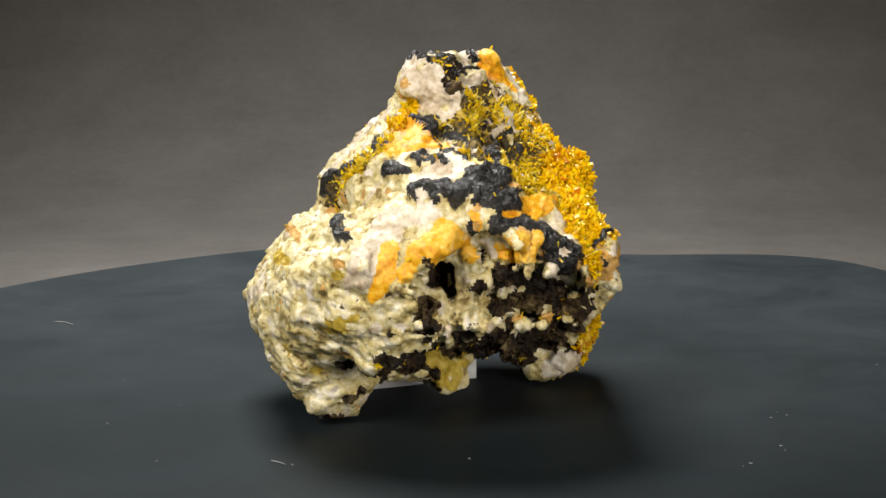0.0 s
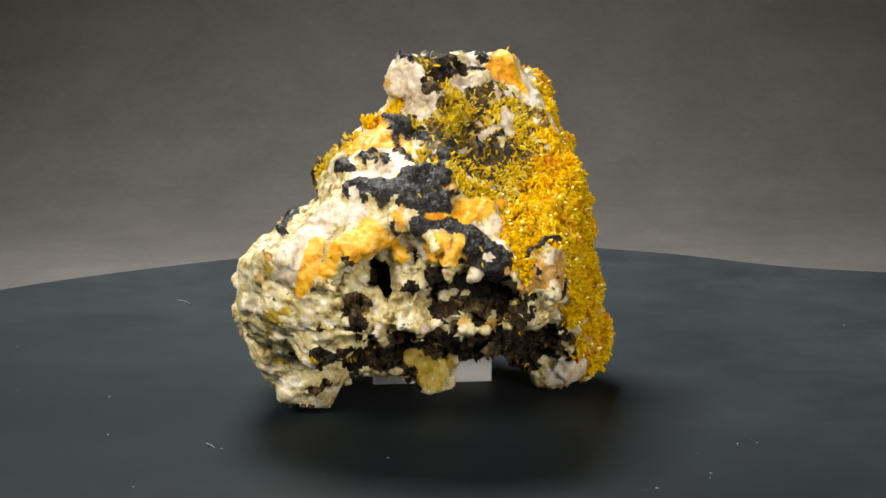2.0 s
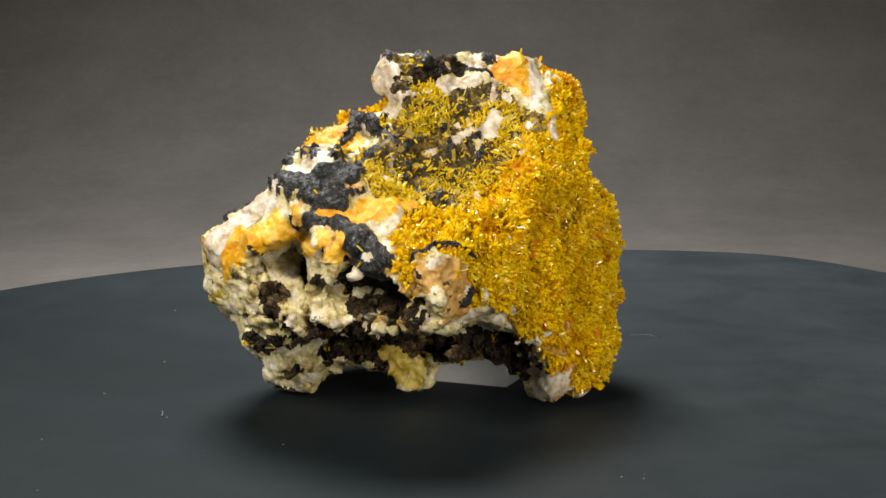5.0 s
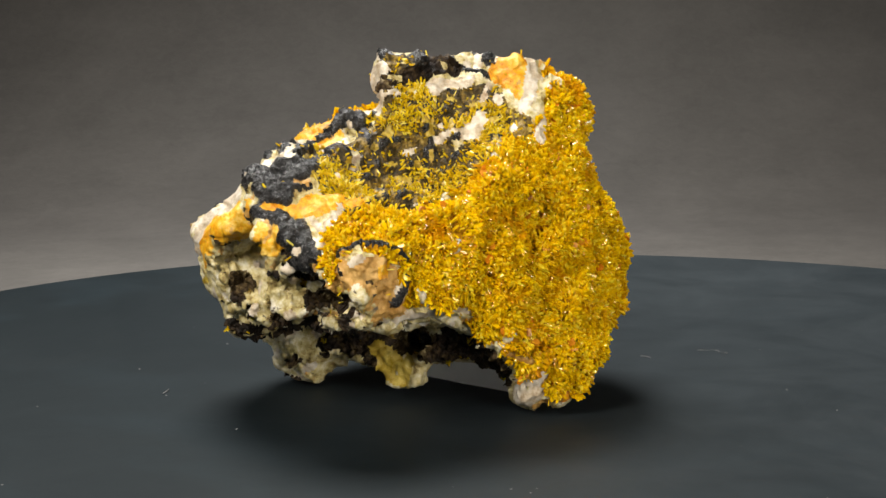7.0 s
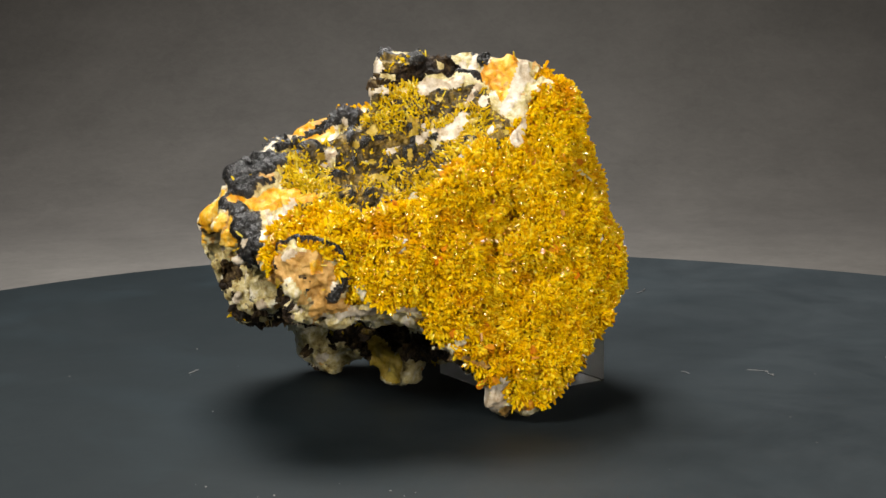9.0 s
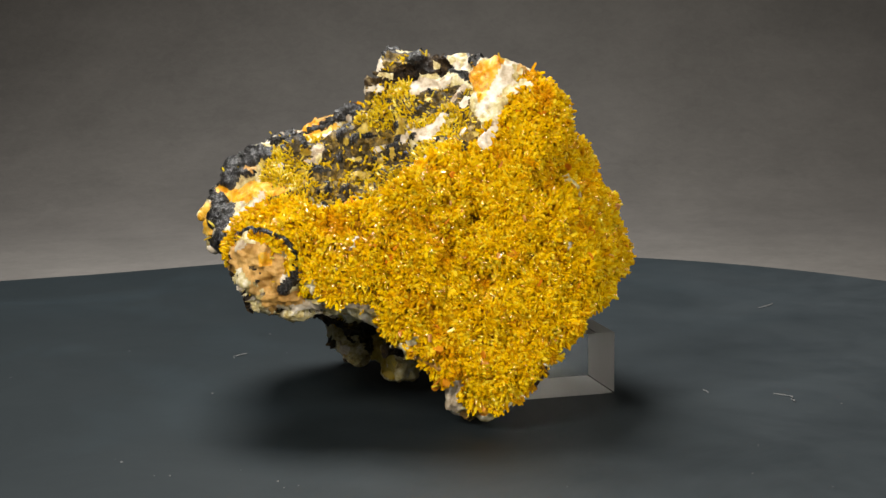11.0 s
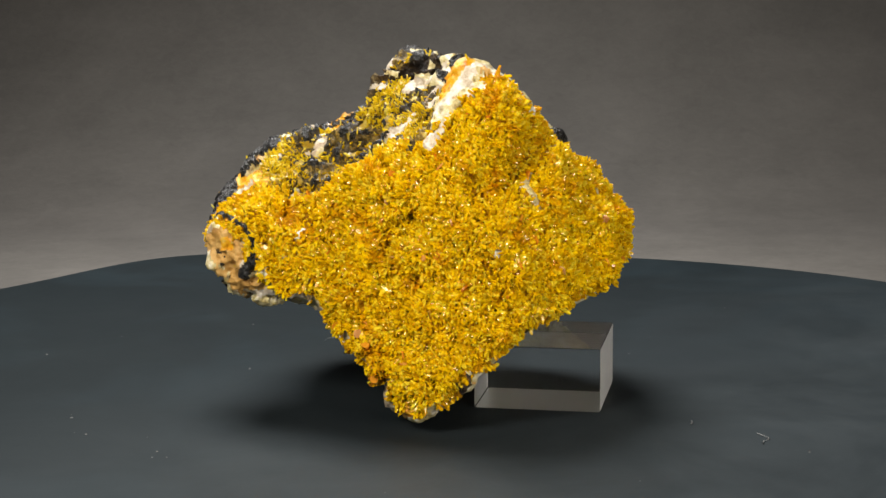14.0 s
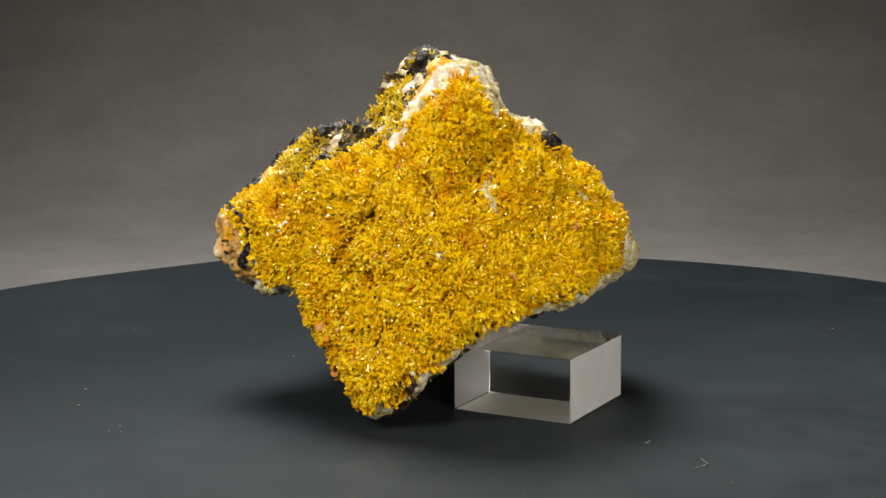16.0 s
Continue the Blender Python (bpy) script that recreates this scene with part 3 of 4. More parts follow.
    streak("white", (19.1, 12.4, 57.8, 1.0), (20.8, 10.9, 54.1, 1.2))
    streak("black", (-8.6, 20.6, 54, 1.3), (-12.6, 20, 52.5, 1.1))
    streak("white", (-6.8, 19.3, 55.2, 0.6))
    # slanting vein on the far flank
    streak("white", (-20.8, -4, 48.7, 1.7), (-16.4, 0.6, 53.9, 1.8), (-11.3, -6.5, 59.2, 1.4))
    streak("black", (-15.4, -21.6, 50.9, 1.0), (-18.3, -20.5, 48.6, 1.3), (-22.9, -7.8, 45.3, 2.0))
    streak("black", (-11.2, -17.9, 55.3, 0.9), (-12.6, -23, 53.7, 1.1))
    streak("olive", (-17.1, -22.2, 48.8, 1.1), (-22.2, -10.8, 42.8, 1.8))
    streak("quartz", (-24.1, 2.3, 45.7, 0.9))
    # stained pad
    streak("orange", (-7.4, -12.5, 58, 2.4), (-6.1, -26.6, 55.7, 3.3), (-1.3, -25.3, 54.2, 3.1), (-8.8, -27.4, 54.2, 2.0))
    streak("yellow", (-5.8, -9.4, 60.5, 1.6), (-7.8, -18.8, 57.6, 1.5))
    streak("orange", (-7.4, -28.6, 54.2, 1.4), (-3, -26.6, 55.5, 1.8), (-4, -22, 56.7, 1.1))
    # black clots and shelf
    streak("white", (-10.6, -42.3, 42.1, 2.5), (-6.5, -42.6, 43.3, 2.2), (-0.9, -43.9, 43.8, 0.9))
    streak("white", (-12.6, -45.6, 38.5, 2.0), (-14.6, -47.8, 32.7, 1.4), (-9.5, -44.4, 40.3, 2.0))
    streak("white", (0.7, -40.6, 47.9, 1.3), (0.3, -33.4, 52.7, 1.3), (-2.4, -38.1, 49.2, 0.9))
    streak("black", (-9.8, -30.9, 50.9, 1.3), (-6.5, -35.5, 50.4, 0.8))
    streak("black", (-4.4, -41, 47, 1.2), (-1.9, -42.7, 46, 1.5))
    streak("black", (6.4, -38.4, 49.7, 2.5), (8, -42.3, 45.8, 2.2), (10.4, -42.6, 44, 1.4))
    streak("black", (-19.4, -31.3, 40.9, 1.2), (-17.3, -41.4, 39.4, 1.1), (-18.6, -36.4, 39.6, 0.9))
    streak("black", (9.8, -44.9, 42.3, 1.3), (14.9, -43.2, 41.5, 1.6), (19.1, -41.1, 39.5, 2.3))
    streak("black", (21.1, -42.2, 37.1, 2.7), (23, -30.5, 31.8, 1.4), (18.5, -33.5, 32.9, 0.8))
    streak("black", (-4.5, -39.8, 48.2, 2.2), (8.5, -40.7, 47.1, 2.4), (9.9, -35.5, 50.2, 1.9))
    streak("black", (-4.4, -32.7, 52.9, 1.6), (12.5, -36.5, 47.3, 1.3), (5.7, -44.4, 42.6, 1.2))
    streak("black", (14.6, -43.5, 41.6, 1.7), (20.5, -41.7, 38.6, 2.9), (24.6, -39.4, 35.8, 1.2))
    streak("black", (-4.8, -19.1, 58.7, 1.1), (-3, -17.5, 57.3, 1.7), (6.6, -20.2, 53.3, 0.9))
    streak("black", (8.8, -37.2, 50.4, 2.1), (11.7, -40.6, 45.8, 2.1), (15, -42.3, 41.5, 1.6), (21.7, -41, 37.3, 1.0))
    streak("black", (3.7, -33.9, 52.1, 1.1), (1.2, -30.2, 53.4, 0.9), (-3.5, -21.6, 56.4, 1.2), (-4.8, -19.2, 58.7, 0.8))
    streak("black", (7.4, -38, 50.4, 1.3), (9.6, -27.5, 53.4, 1.0), (12.1, -40.1, 45.7, 1.3), (13.7, -45.7, 41.2, 0.7))
    streak("orange", (-9.5, -45.6, 38, 1.6), (-10.3, -47.3, 34.2, 1.8), (-12.2, -46.9, 30.5, 1.3))
    streak("orange", (-7, -48.5, 33.8, 1.4), (-4.4, -47.4, 38.7, 1.1))
    streak("orange", (-2.9, -47.4, 39.8, 1.2), (0.6, -45.2, 41.6, 2.0), (3.2, -43.6, 39.6, 1.8), (4.9, -40.9, 36.3, 1.1))
    streak("orange", (10.4, -40.9, 38, 1.2), (13, -39.3, 36.4, 1.8), (16.4, -45.2, 36.9, 1.4))
    streak("white", (8, -41.5, 39.2, 1.1), (9.4, -40.5, 36.9, 0.8))
    streak("orange", (6.5, -44.3, 42.8, 0.7), (5.7, -44.3, 44.3, 0.7))
    streak("orange", (15.8, -36.3, 44.6, 2.1), (18.1, -32.6, 45.6, 1.1))
    streak("orange", (10.9, -43.3, 43.3, 0.8), (14.1, -39.7, 42.5, 1.0))
    streak("white", (18.8, -37.6, 41.9, 0.5), (22.5, -37.4, 39.9, 0.5))
    streak("orange", (-1.4, -48.6, 37.5, 1.9), (1.1, -44.2, 38.1, 2.1), (15.9, -45.1, 38.7, 1.9))
    streak("orange", (14.3, -39.4, 43.2, 0.9), (19.3, -33.9, 44.2, 1.4))
    streak("white", (21.7, -36, 42, 1.2), (20.9, -32.8, 43.3, 0.7))
    streak("white", (-2.7, -43.6, 44.8, 1.3), (-3.7, -40.9, 47.5, 1.1))
    streak("white", (-14.9, -46.9, 38.3, 1.0), (-16.3, -47.8, 33.5, 1.0))
    streak("orange", (14.7, -45.7, 40.7, 1.5), (15.9, -45.7, 37.3, 1.3))
    streak("orange", (16.3, -38.4, 42.4, 1.3), (20.9, -29.2, 45.3, 1.2))
    streak("white", (20.1, -32.8, 44.3, 0.6))
    streak("white", (21.5, -42.3, 37, 0.9))
    # knob
    streak("yellow", (25.8, -37.1, 36.9, 1.2), (27.7, -38.4, 33.6, 1.1))
    streak("yellow", (29.6, -23, 26.2, 1.1), (30.2, -22, 36.9, 1.3))
    streak("tan", (32.2, -31.6, 32.8, 3.4))
    streak("black", (27.2, -35.6, 36.3, 0.7), (29.2, -33.9, 38, 0.7), (30.3, -31, 38.4, 0.7), (30.5, -26.9, 37.3, 0.8))
    streak("black", (30.5, -26.9, 37.3, 0.8), (30.2, -24.5, 33.9, 0.8), (30.6, -24.5, 30.8, 0.8), (30.6, -27.1, 27, 0.6))
    streak("black", (29.7, -36.9, 33.8, 0.7))
    streak("yellow", (25.6, -37.5, 37.4, 0.9), (28.1, -37.9, 33.7, 0.8))
    streak("tan", (31.8, -30.5, 32.6, 3.5), (31, -29.2, 28.6, 1.6))
    streak("black", (30.3, -25.2, 32.6, 0.8), (31, -27.4, 27.9, 0.9))
    streak("black", (31.4, -29.9, 38.1, 0.6), (30.2, -25.7, 37, 0.7))
    streak("brown", (32.3, -32.1, 32, 0.6))
    streak("brown", (32.6, -33.1, 31.9, 0.5), (31.8, -30.1, 31, 0.4))
    streak("white", (30.9, -35.7, 35.8, 0.8), (31.9, -34.4, 36.6, 0.6))
    streak("orange", (32.3, -30.2, 33.7, 1.4))
    streak("white", (28, -33.7, 25.3, 0.7), (28.8, -27.3, 23.8, 0.9), (28.4, -18, 24.1, 0.7), (29.7, -13.9, 24.1, 0.5))
    streak("white", (28.9, -23, 24.7, 0.8), (30.2, -14, 24.9, 0.7), (28.4, -9.5, 23.1, 0.8))
    streak("tan", (10, -33.2, 22.3, 1.0), (28.8, -29.9, 23.7, 0.8))
    streak("white", (28.1, -23.7, 23.3, 0.6), (28.5, -15, 23, 0.5))
    # boxwork and hollows of the front; the brown also paints their shade
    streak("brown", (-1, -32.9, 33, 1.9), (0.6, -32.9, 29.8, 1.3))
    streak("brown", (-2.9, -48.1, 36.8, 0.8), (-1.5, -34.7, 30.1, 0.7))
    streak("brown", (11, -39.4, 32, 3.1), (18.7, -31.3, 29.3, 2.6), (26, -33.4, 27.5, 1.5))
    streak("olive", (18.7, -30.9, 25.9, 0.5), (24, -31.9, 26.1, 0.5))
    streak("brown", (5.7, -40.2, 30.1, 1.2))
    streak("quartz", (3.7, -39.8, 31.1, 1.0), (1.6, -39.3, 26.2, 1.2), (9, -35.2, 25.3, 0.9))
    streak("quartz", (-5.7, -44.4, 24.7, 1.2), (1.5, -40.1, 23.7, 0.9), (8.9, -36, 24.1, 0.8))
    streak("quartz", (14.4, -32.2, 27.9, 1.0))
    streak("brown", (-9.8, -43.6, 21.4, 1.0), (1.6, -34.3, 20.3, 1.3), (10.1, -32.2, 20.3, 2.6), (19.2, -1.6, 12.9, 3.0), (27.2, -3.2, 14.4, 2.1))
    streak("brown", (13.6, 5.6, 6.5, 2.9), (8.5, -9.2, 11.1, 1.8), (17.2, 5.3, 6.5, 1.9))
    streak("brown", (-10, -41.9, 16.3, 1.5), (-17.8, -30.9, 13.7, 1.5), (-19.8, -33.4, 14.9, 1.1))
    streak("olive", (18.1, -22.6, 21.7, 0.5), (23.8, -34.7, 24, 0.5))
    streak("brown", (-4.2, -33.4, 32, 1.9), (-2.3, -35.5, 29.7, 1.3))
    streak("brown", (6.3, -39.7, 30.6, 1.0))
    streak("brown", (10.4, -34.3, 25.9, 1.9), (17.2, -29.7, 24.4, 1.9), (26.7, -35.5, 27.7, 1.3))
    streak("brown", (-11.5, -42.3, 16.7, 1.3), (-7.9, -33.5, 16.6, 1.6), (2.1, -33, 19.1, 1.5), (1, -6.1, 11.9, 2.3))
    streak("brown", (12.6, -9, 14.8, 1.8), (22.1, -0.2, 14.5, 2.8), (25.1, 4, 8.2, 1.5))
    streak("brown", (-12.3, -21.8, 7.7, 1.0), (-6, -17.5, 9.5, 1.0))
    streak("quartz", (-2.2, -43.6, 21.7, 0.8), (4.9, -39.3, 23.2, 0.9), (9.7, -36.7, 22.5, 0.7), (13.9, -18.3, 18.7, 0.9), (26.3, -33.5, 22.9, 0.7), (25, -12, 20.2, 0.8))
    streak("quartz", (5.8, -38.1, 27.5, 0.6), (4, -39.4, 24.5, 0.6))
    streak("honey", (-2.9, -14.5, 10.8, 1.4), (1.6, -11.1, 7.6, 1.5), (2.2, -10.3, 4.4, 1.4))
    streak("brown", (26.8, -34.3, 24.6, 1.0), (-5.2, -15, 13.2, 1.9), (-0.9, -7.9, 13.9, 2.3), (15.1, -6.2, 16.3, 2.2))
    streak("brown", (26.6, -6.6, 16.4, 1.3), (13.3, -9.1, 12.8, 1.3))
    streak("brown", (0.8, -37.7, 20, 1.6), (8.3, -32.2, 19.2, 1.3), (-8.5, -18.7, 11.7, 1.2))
    streak("quartz", (-0.9, -40.5, 24.5, 1.6), (8.3, -35.5, 26.8, 1.3))
    streak("honey", (28.4, -37, 30.5, 0.8))
    streak("quartz", (-16.5, -24.7, 5.8, 2.4), (-18.1, -15.2, 4.4, 1.7), (-10.2, -20.6, 9.1, 0.9))
    streak("honey", (-1.4, -14.6, 6.4, 1.2), (0.8, -11.3, 5.1, 1.4))
    streak("honey", (3.7, -10, 8.6, 1.2))
    # front mass tints
    streak("honey", (-30.5, -27.9, 32.4, 1.5), (-32.7, -15.5, 32.4, 1.1))
    streak("honey", (-18.7, -46.8, 33.6, 1.0))
    streak("honey", (-20.2, -42.7, 22.9, 1.7), (-15.8, -45.7, 26.1, 0.9))
    streak("honey", (-29.6, -30.6, 17, 1.3))
    streak("honey", (-24.4, -29.7, 12.9, 1.3))
    streak("brown", (-31.2, -29.6, 18.5, 0.6))
    streak("brown", (-16, -26.2, 7.5, 1.3), (-19.2, -26.8, 6.6, 0.9))
    streak("brown", (-24.7, -24.7, 1.9, 0.7), (-20.6, -23.8, 1.8, 0.7))
    streak("white", (-40.5, 1.1, 20.2, 1.9), (-35.7, -20.4, 26, 1.1))
    streak("white", (-29.2, 4.8, 36.2, 1.5))
    streak("tan", (-30.2, -10.3, 36.6, 0.9), (-27.7, -21.5, 36.2, 0.7))
    streak("tan", (-21.7, -11.5, 40.1, 1.1), (-18.9, -20.5, 44.2, 1.1))
    # feet
    streak("white", (27.6, 5, 6.4, 2.4), (24.3, 4.7, 2.2, 1.6))
    streak("tan", (26.4, 7.5, 3, 0.9))
    streak("orange", (29.4, 10.9, 4.4, 1.2))
    streak("white", (28.5, 6.1, 9.2, 1.6), (27.7, 5.1, 3.9, 1.3))
    streak("tan", (25.1, 7, 2.2, 1.0), (28.9, 9.6, 4, 0.8))
    streak("white", (23.1, 4.4, 4.2, 2.6), (27.9, 5.7, 7.5, 1.4))
    streak("white", (-16.1, -23.8, 4.8, 1.1), (25.9, -12.4, 20.8, 0.6))
    streak("tan", (30.2, 2.3, 12.5, 1.3), (29, -0.8, 14.6, 0.9))
    # pale chips, painted white to stand for glints off flat facets
    streak("white", (30.6, -10.2, 32.9, 1.0))
    streak("white", (23, 27, 35.1, 0.9))


lay_minerals()
KINDS = ["quartz", "white", "black", "brown", "orange", "olive", "tan", "honey", "yellow"]


def kinds_of(v):
    """Which mineral covers each point of the stone: the last band laid over it, with a ragged border."""
    wide = np.stack([fuzz(v, 4.2, 20 + k) - 0.5 for k in range(3)], 1)
    fine = np.stack([fuzz(v, 1.3, 30 + k) - 0.5 for k in range(3)], 1)
    number = {k: i for i, k in enumerate(KINDS)}
    rough = fuzz(v, 6, 12)
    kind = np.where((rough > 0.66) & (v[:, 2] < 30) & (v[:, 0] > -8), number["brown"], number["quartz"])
    for name, points in STREAKS:
        ends = np.array(points, float)
        reach = ends[:, 3].max() + 4
        on = np.flatnonzero(((v > ends[:, :3].min(0) - reach) & (v < ends[:, :3].max(0) + reach)).all(1))
        if not len(on):
            continue
        ragged = RAGGED.get(name, 1.0)
        small = min(1.0, ends[:, 3].mean() / 2.5)
        w = v[on] + (wide[on] * 3.6 + fine[on] * 2.0) * ragged * small
        best = np.full(len(on), 99.0)
        for p, q in zip(ends, ends[1:] if len(ends) > 1 else ends):
            way = q[:3] - p[:3]
            along = np.clip(((w - p[:3]) @ way) / max(way @ way, 1e-6), 0, 1)
            far = np.linalg.norm(w - p[:3] - along[:, None] * way, axis=1) - (p[3] + (q[3] - p[3]) * along) * 1.06
            best = np.minimum(best, far)
        kind[on[best < 0]] = number[name]
    one, two = fuzz(v, 2.3, 40), fuzz(v, 1.3, 41)
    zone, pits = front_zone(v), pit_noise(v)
    # deep pits turn brown, so their shade is in the colour
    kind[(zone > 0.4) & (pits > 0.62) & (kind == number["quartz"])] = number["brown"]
    made = kind.copy()
    for base, test, other in (("quartz", one > 0.88, "tan"), ("quartz", one < 0.22, "white"), ("white", two > 0.80, "quartz"),
                              ("orange", one > 0.9, "white"), ("orange", one < 0.16, "tan"), ("olive", one > 0.76, "black"),
                              ("olive", one < 0.2, "white"), ("olive", two < 0.26, "honey"), ("black", one > 0.88, "tan"),
                              ("brown", two < 0.17, "olive"), ("brown", one > 0.83, "quartz"), ("tan", two > 0.80, "black"), ("honey", one > 0.7, "quartz")):
        made[(kind == number[base]) & test] = number[other]
    return made


RAGGED = {"white": 0.6, "black": 0.8, "tan": 0.6, "orange": 0.5}


def blade(n, rng):
    """Verts of n small bladed crystals along +z, unit size, with bevelled tips."""
    base = np.array([(-1, -1, 0), (1, -1, 0), (1, 1, 0), (-1, 1, 0), (-0.9, -1, 0.82), (0.9, -1, 0.82), (0.9, 1, 0.82), (-0.9, 1, 0.82),
                     (-0.35, -0.7, 1), (0.35, -0.7, 1), (0.35, 0.7, 1), (-0.35, 0.7, 1)], float) * (0.5, 0.5, 1)
    return np.repeat(base[None], n, 0)


BLADE_FACES = [(3, 2, 1, 0), (0, 1, 5, 4), (1, 2, 6, 5), (2, 3, 7, 6), (3, 0, 4, 7), (4, 5, 9, 8), (5, 6, 10, 9), (6, 7, 11, 10), (7, 4, 8, 11), (8, 9, 10, 11)]


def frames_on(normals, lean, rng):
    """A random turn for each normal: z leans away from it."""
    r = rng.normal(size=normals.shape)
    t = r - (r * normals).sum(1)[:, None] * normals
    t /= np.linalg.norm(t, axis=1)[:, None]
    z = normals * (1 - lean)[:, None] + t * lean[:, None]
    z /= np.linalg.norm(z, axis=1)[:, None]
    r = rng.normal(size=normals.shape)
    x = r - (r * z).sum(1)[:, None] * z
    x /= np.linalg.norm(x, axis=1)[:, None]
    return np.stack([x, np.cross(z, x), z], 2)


def pieces_of(quads, fk):
    """A number for each face: the same for faces of one mineral that touch."""
    label = np.arange(len(quads))
    key = quads.astype(np.int64) * len(KINDS) + fk[:, None]
    _, corner = np.unique(key, return_inverse=True)
    corner = corner.reshape(quads.shape)
    while True:
        low = np.full(corner.max() + 1, len(quads))
        for c in range(4):
            np.minimum.at(low, corner[:, c], label)
        now = low[corner].min(1)
        now = now[now]
        if (now == label).all():
            return label
        label = now


def patch_mesh(title, verts, quads, mat, stone, label):
    used, inv = np.unique(quads, return_inverse=True)
    return linked(title, verts[used] / 1000, inv.reshape(quads.shape), mat, stone, label, smooth=mat not in (BROWN, OLIVE, DRUSE))


def build_stone():
    stone = new("mineral_specimen")
    tagged(stone, "mineral stone with yellow crystal crust, white quartz and black patches", "mineral")
    verts, quads = skin(stone_field())
    tri = verts[quads]
    n = np.cross(tri[:, 2] - tri[:, 0], tri[:, 3] - tri[:, 1])
    area = np.linalg.norm(n, axis=1) / 2
    vn = np.zeros_like(verts)
    for c in range(4):
        np.add.at(vn, quads[:, c], n)
    vn /= np.linalg.norm(vn, axis=1)[:, None] + 1e-9
    kind = kinds_of(verts)
    # borders settle to their neighbours' mineral
    for _ in range(2):
        near = np.zeros(len(verts) * len(KINDS))
        for c in range(4):
            for e in range(4):
                near += np.bincount(quads[:, c] * len(KINDS) + kind[quads[:, e]], minlength=len(near))
        kind = near.reshape(-1, len(KINDS)).argmax(1)
    push = np.select([kind == KINDS.index(k) for k in ("yellow", "olive", "black", "orange", "white")], [-0.65, -0.3, 1.7, 0.7, 0.3], 0.2)
    # crusts swell softly from their rims
    meet = np.bincount(quads.ravel(), minlength=len(verts))
    for _ in range(5):
        mean = push[quads].mean(1)
        push = sum(np.bincount(quads[:, c], mean, len(verts)) for c in range(4)) / np.maximum(meet, 1)
    grain = np.select([kind == KINDS.index(k) for k in ("quartz", "black", "brown", "yellow", "white")], [0.8, 0.6, 1.1, 0.5, 0.6], 0.7)
    fine = np.select([kind == KINDS.index(k) for k in ("white", "black", "orange", "quartz", "honey")], [0.3, 1.0, 0.35, 0.45, 0.45], 1.0)
    push = push + (kind == KINDS.index("yellow")) * ((fuzz(verts, 6.0, 90) - 0.5) * 2.6 + (fuzz(verts, 2.6, 91) - 0.5) * 1.8)
    rough = 1.7 * facets(verts, 4.5, 60) + fine * (1.3 * facets(verts, 1.9, 61) + 0.7 * facets(verts, 1.0, 62))
    verts = verts + vn * (push + grain * rough)[:, None]
    verts[:, 2] = np.maximum(verts[:, 2], 0.15)
    votes = kind[quads]
    fk = votes[:, 0].copy()
    for k in range(len(KINDS)):
        fk[(votes == k).sum(1) >= 2] = k
    names = {"quartz": ("quartz_mass", QUARTZ, "cream and grey grainy quartz"), "white": ("white_vein", WHITE, "white quartz vein"),
             "black": ("black_crust", BLACK, "lustrous black crust"), "brown": ("boxwork", BROWN, "dark brown layered hollows with shade painted in"),
             "orange": ("stained_crust", ORANGE, "orange iron-stained crust"), "olive": ("matrix", OLIVE, "dull olive-brown matrix"),
             "honey": ("honey_quartz", HONEY, "yellowish translucent quartz"),
             "tan": ("tan_crust", TAN, "tan crust with black spots"), "yellow": ("crystal_bed", DRUSE, "yellow bed of fine crystals")}
    piece = pieces_of(quads, fk)
    parts, crumbs = {}, {}
    for k, name in enumerate(KINDS):
        title, mat, label = names[name]
        ids, sizes = np.unique(piece[fk == k], return_counts=True)
        order = np.argsort(-sizes)
        big = [ids[o] for o in order[:14] if sizes[o] > 120]
        for i in big:
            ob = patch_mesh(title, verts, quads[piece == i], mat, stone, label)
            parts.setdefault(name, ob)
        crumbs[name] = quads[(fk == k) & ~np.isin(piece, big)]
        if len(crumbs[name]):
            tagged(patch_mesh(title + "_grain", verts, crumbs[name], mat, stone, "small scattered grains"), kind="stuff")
    grow_crystals(stone, parts, verts, quads, fk, n / (np.linalg.norm(n, axis=1)[:, None] + 1e-9), area)
    return stone


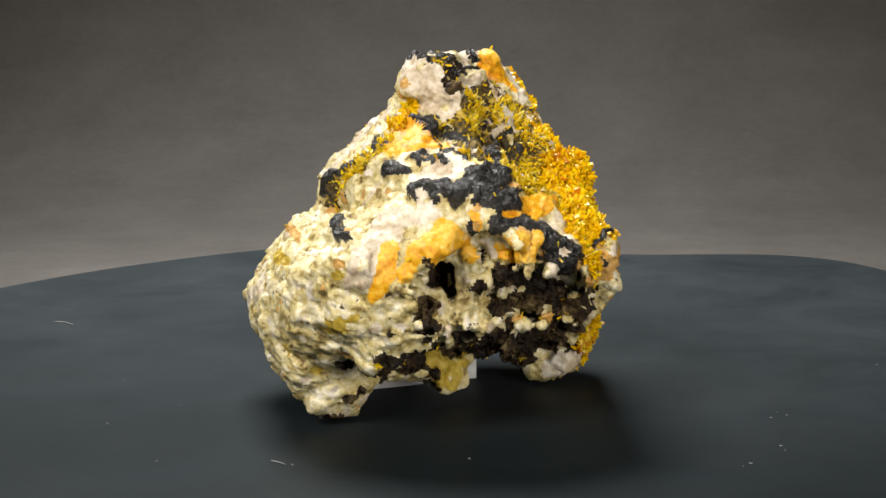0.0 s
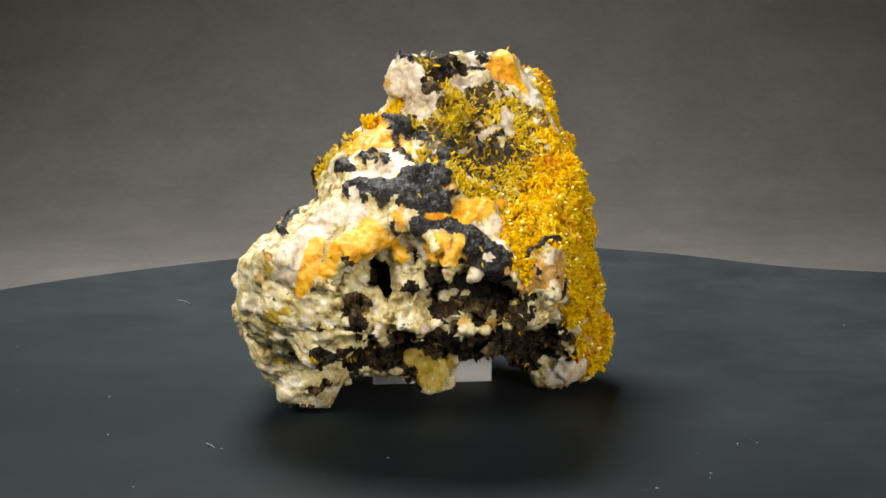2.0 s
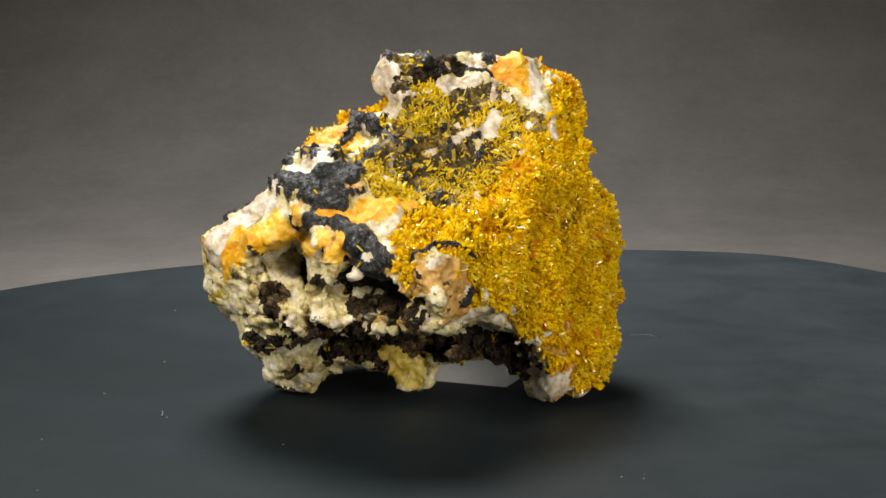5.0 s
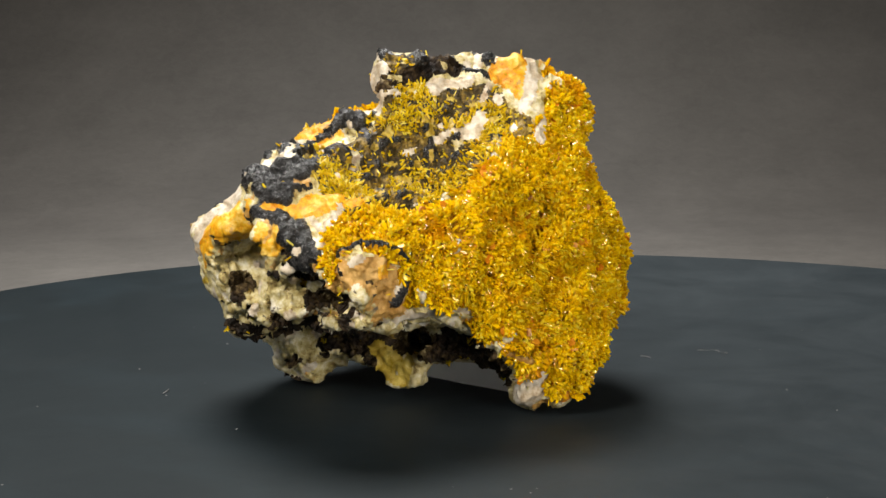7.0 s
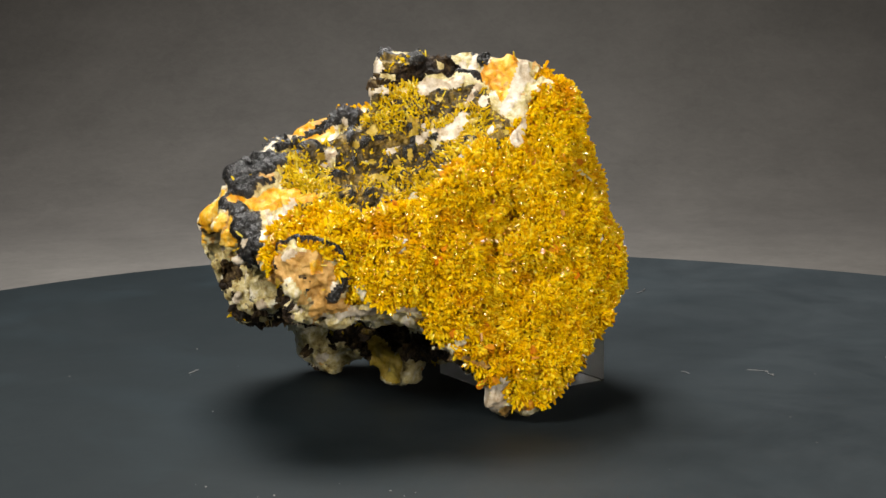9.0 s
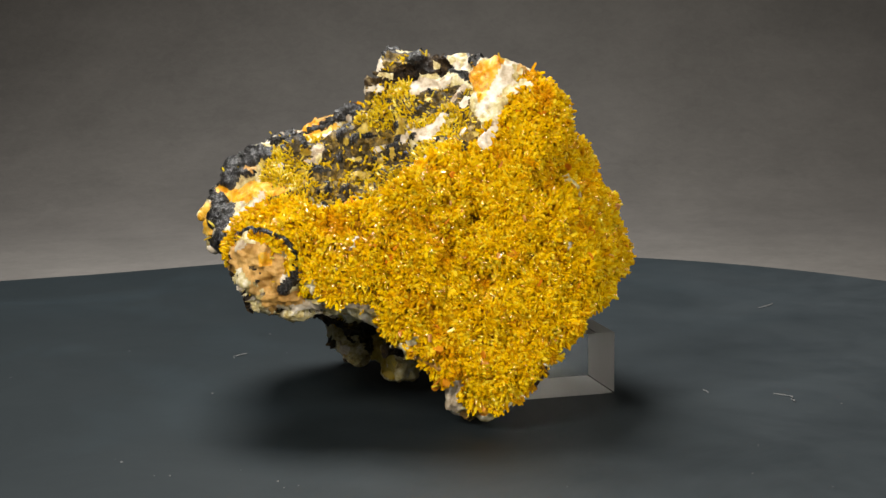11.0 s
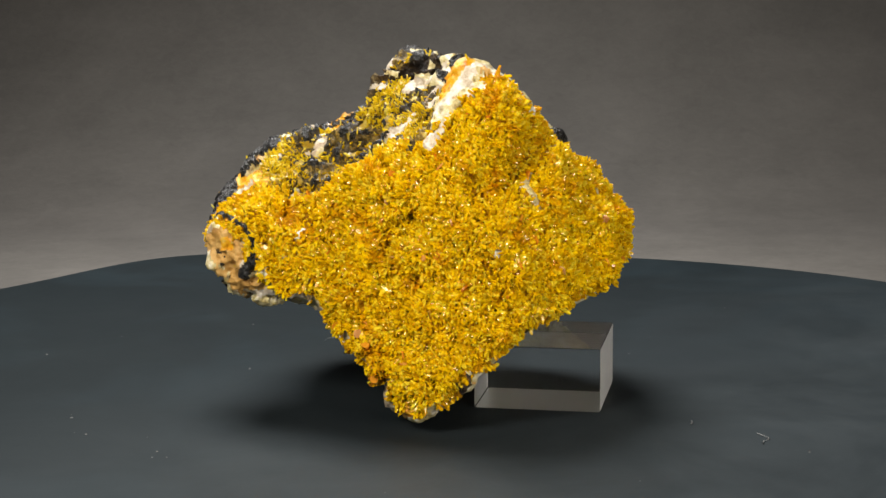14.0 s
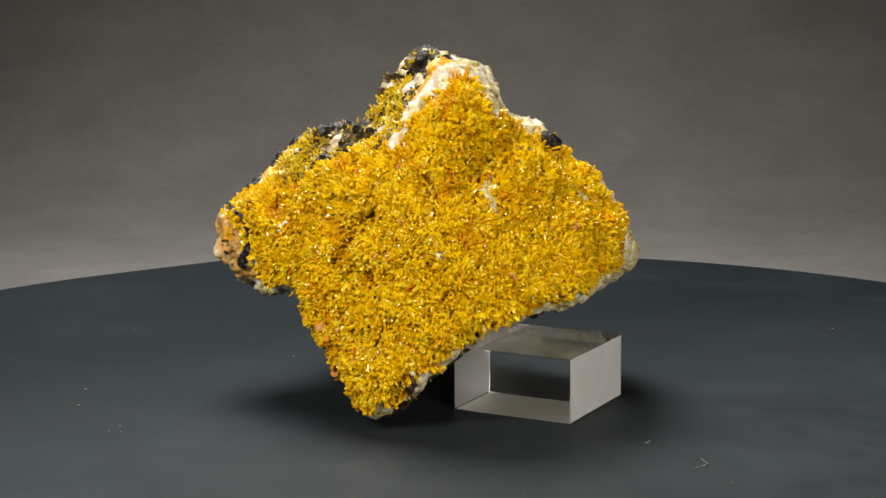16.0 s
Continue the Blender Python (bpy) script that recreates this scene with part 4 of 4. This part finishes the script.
def grow_crystals(stone, parts, verts, quads, fk, normals, area):
    rng = np.random.RandomState(11)
    mid = verts[quads].mean(1)
    clump = fuzz(mid, 5.0, 15)
    dense = {"yellow": 8.5, "olive": 5.0, "orange": 0.04, "tan": 0.08, "black": 0.03}
    rate = np.zeros(len(fk))
    for name, per in dense.items():
        rate[fk == KINDS.index(name)] = per
    olive = fk == KINDS.index("olive")
    rate[olive] *= np.clip((clump[olive] - 0.36) * 5, 0.1, 1.8)
    bed = fk == KINDS.index("yellow")
    rate[bed] *= np.clip((fuzz(mid[bed], 2.0, 16) - 0.1) * 3.5, 0.15, 1.2)
    number = rng.poisson(rate * area)
    face = np.repeat(np.arange(len(fk)), number)
    count = len(face)
    a, b = rng.rand(count, 1), rng.rand(count, 1)
    q = verts[quads[face]]
    at = (q[:, 0] * (1 - a) + q[:, 1] * a) * (1 - b) + (q[:, 3] * (1 - a) + q[:, 2] * a) * b
    sway = np.stack([fuzz(at, 2.6, 70 + k) - 0.5 for k in range(3)], 1) * 2.6
    aim = normals[face] + sway
    aim /= np.linalg.norm(aim, axis=1)[:, None]
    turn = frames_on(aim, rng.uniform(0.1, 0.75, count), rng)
    large = rng.rand(count) < 0.45
    long = np.where(large, rng.uniform(1.3, 1.95, count), rng.uniform(0.7, 1.2, count))
    long = long * (0.75 + 0.55 * fuzz(at, 2.2, 75))
    wide = np.where(large, rng.uniform(0.50, 0.74, count), rng.uniform(0.28, 0.44, count))
    sparse = np.where(fk[face] == KINDS.index("yellow"), 1.0, 0.58)
    long, wide = long * (0.35 + 0.65 * sparse), wide * sparse
    size = np.stack([wide, wide * rng.uniform(0.4, 0.7, count), long], 1)
    v = blade(count, rng) * size[:, None, :]
    v[:, :, 2] -= 0.3
    v = np.einsum("nij,nkj->nki", turn, v) + (at + normals[face] * 0.15)[:, None, :]
    v[:, :, 2] = np.maximum(v[:, :, 2], 0.05)
    on_bed = fk[face] == KINDS.index("yellow")
    for title, chosen, mat, label in (("crystal_druse", on_bed, CRYSTAL, "dense glassy yellow bladed crystals"),
                                      ("crystal_needles", ~on_bed, LEMON, "sparse lemon-yellow needle crystals")):
        w = v[chosen]
        faces = (np.arange(len(w))[:, None, None] * 12 + np.array(BLADE_FACES)[None]).reshape(-1, 4)
        tagged(linked(title, w.reshape(-1, 3) / 1000, faces, mat, stone, label, smooth=mat in (BLACK,)), kind="stuff")
    # larger single crystals, each a piece of its own on the bed
    meshes = []
    for k in range(6):
        me = bpy.data.meshes.new("crystal")
        s = (rng.uniform(0.45, 0.7), rng.uniform(0.2, 0.32), rng.uniform(1.4, 2.0))
        me.from_pydata([tuple(c * f / 1000 for c, f in zip(p, s)) for p in blade(1, rng)[0]], [], BLADE_FACES)
        me.materials.append(CRYSTAL_ONE)
        meshes.append(me)
    plates = []
    for k in range(4):
        me = bpy.data.meshes.new("orange_crystal")
        s = (rng.uniform(1.2, 1.9), rng.uniform(0.35, 0.55), rng.uniform(1.4, 2.0))
        me.from_pydata([tuple(c * f / 1000 for c, f in zip(p, s)) for p in blade(1, rng)[0]], [], BLADE_FACES)
        me.materials.append(AMBER)
        plates.append(me)
    yellow = np.flatnonzero(fk == KINDS.index("yellow"))
    weight = area[yellow] / area[yellow].sum()
    for name, group, total in (("crystal", meshes, 230), ("orange_crystal", plates, 60)):
        nest = weight * np.clip(fuzz(mid[yellow], 4.5, 81) - 0.55, 0.004, 1) if name == "orange_crystal" else weight
        pick = rng.choice(yellow, total, p=nest / nest.sum())
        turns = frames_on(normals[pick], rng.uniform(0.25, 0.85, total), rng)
        for f, t in zip(pick, turns):
            ob = new(name, group[rng.randint(len(group))])
            ob.parent = parts["yellow"]
            m = Matrix([list(r) for r in t]).to_4x4()
            m.translation = Vector((mid[f] + normals[f] * 0.2 - t[:, 2] * 0.1) / 1000)
            ob.matrix_basis = m


turntable, loose_bits = build_turntable()
display_block = build_block()
specimen = build_stone()


# ---- the turning ----
def motions():
    rows = [(float(t), pose(0, 0, 0, 0, 0, TURN * t)) for t in range(17)]
    for thing in (turntable, display_block, specimen, *loose_bits):
        walk(thing, rows)


motions()
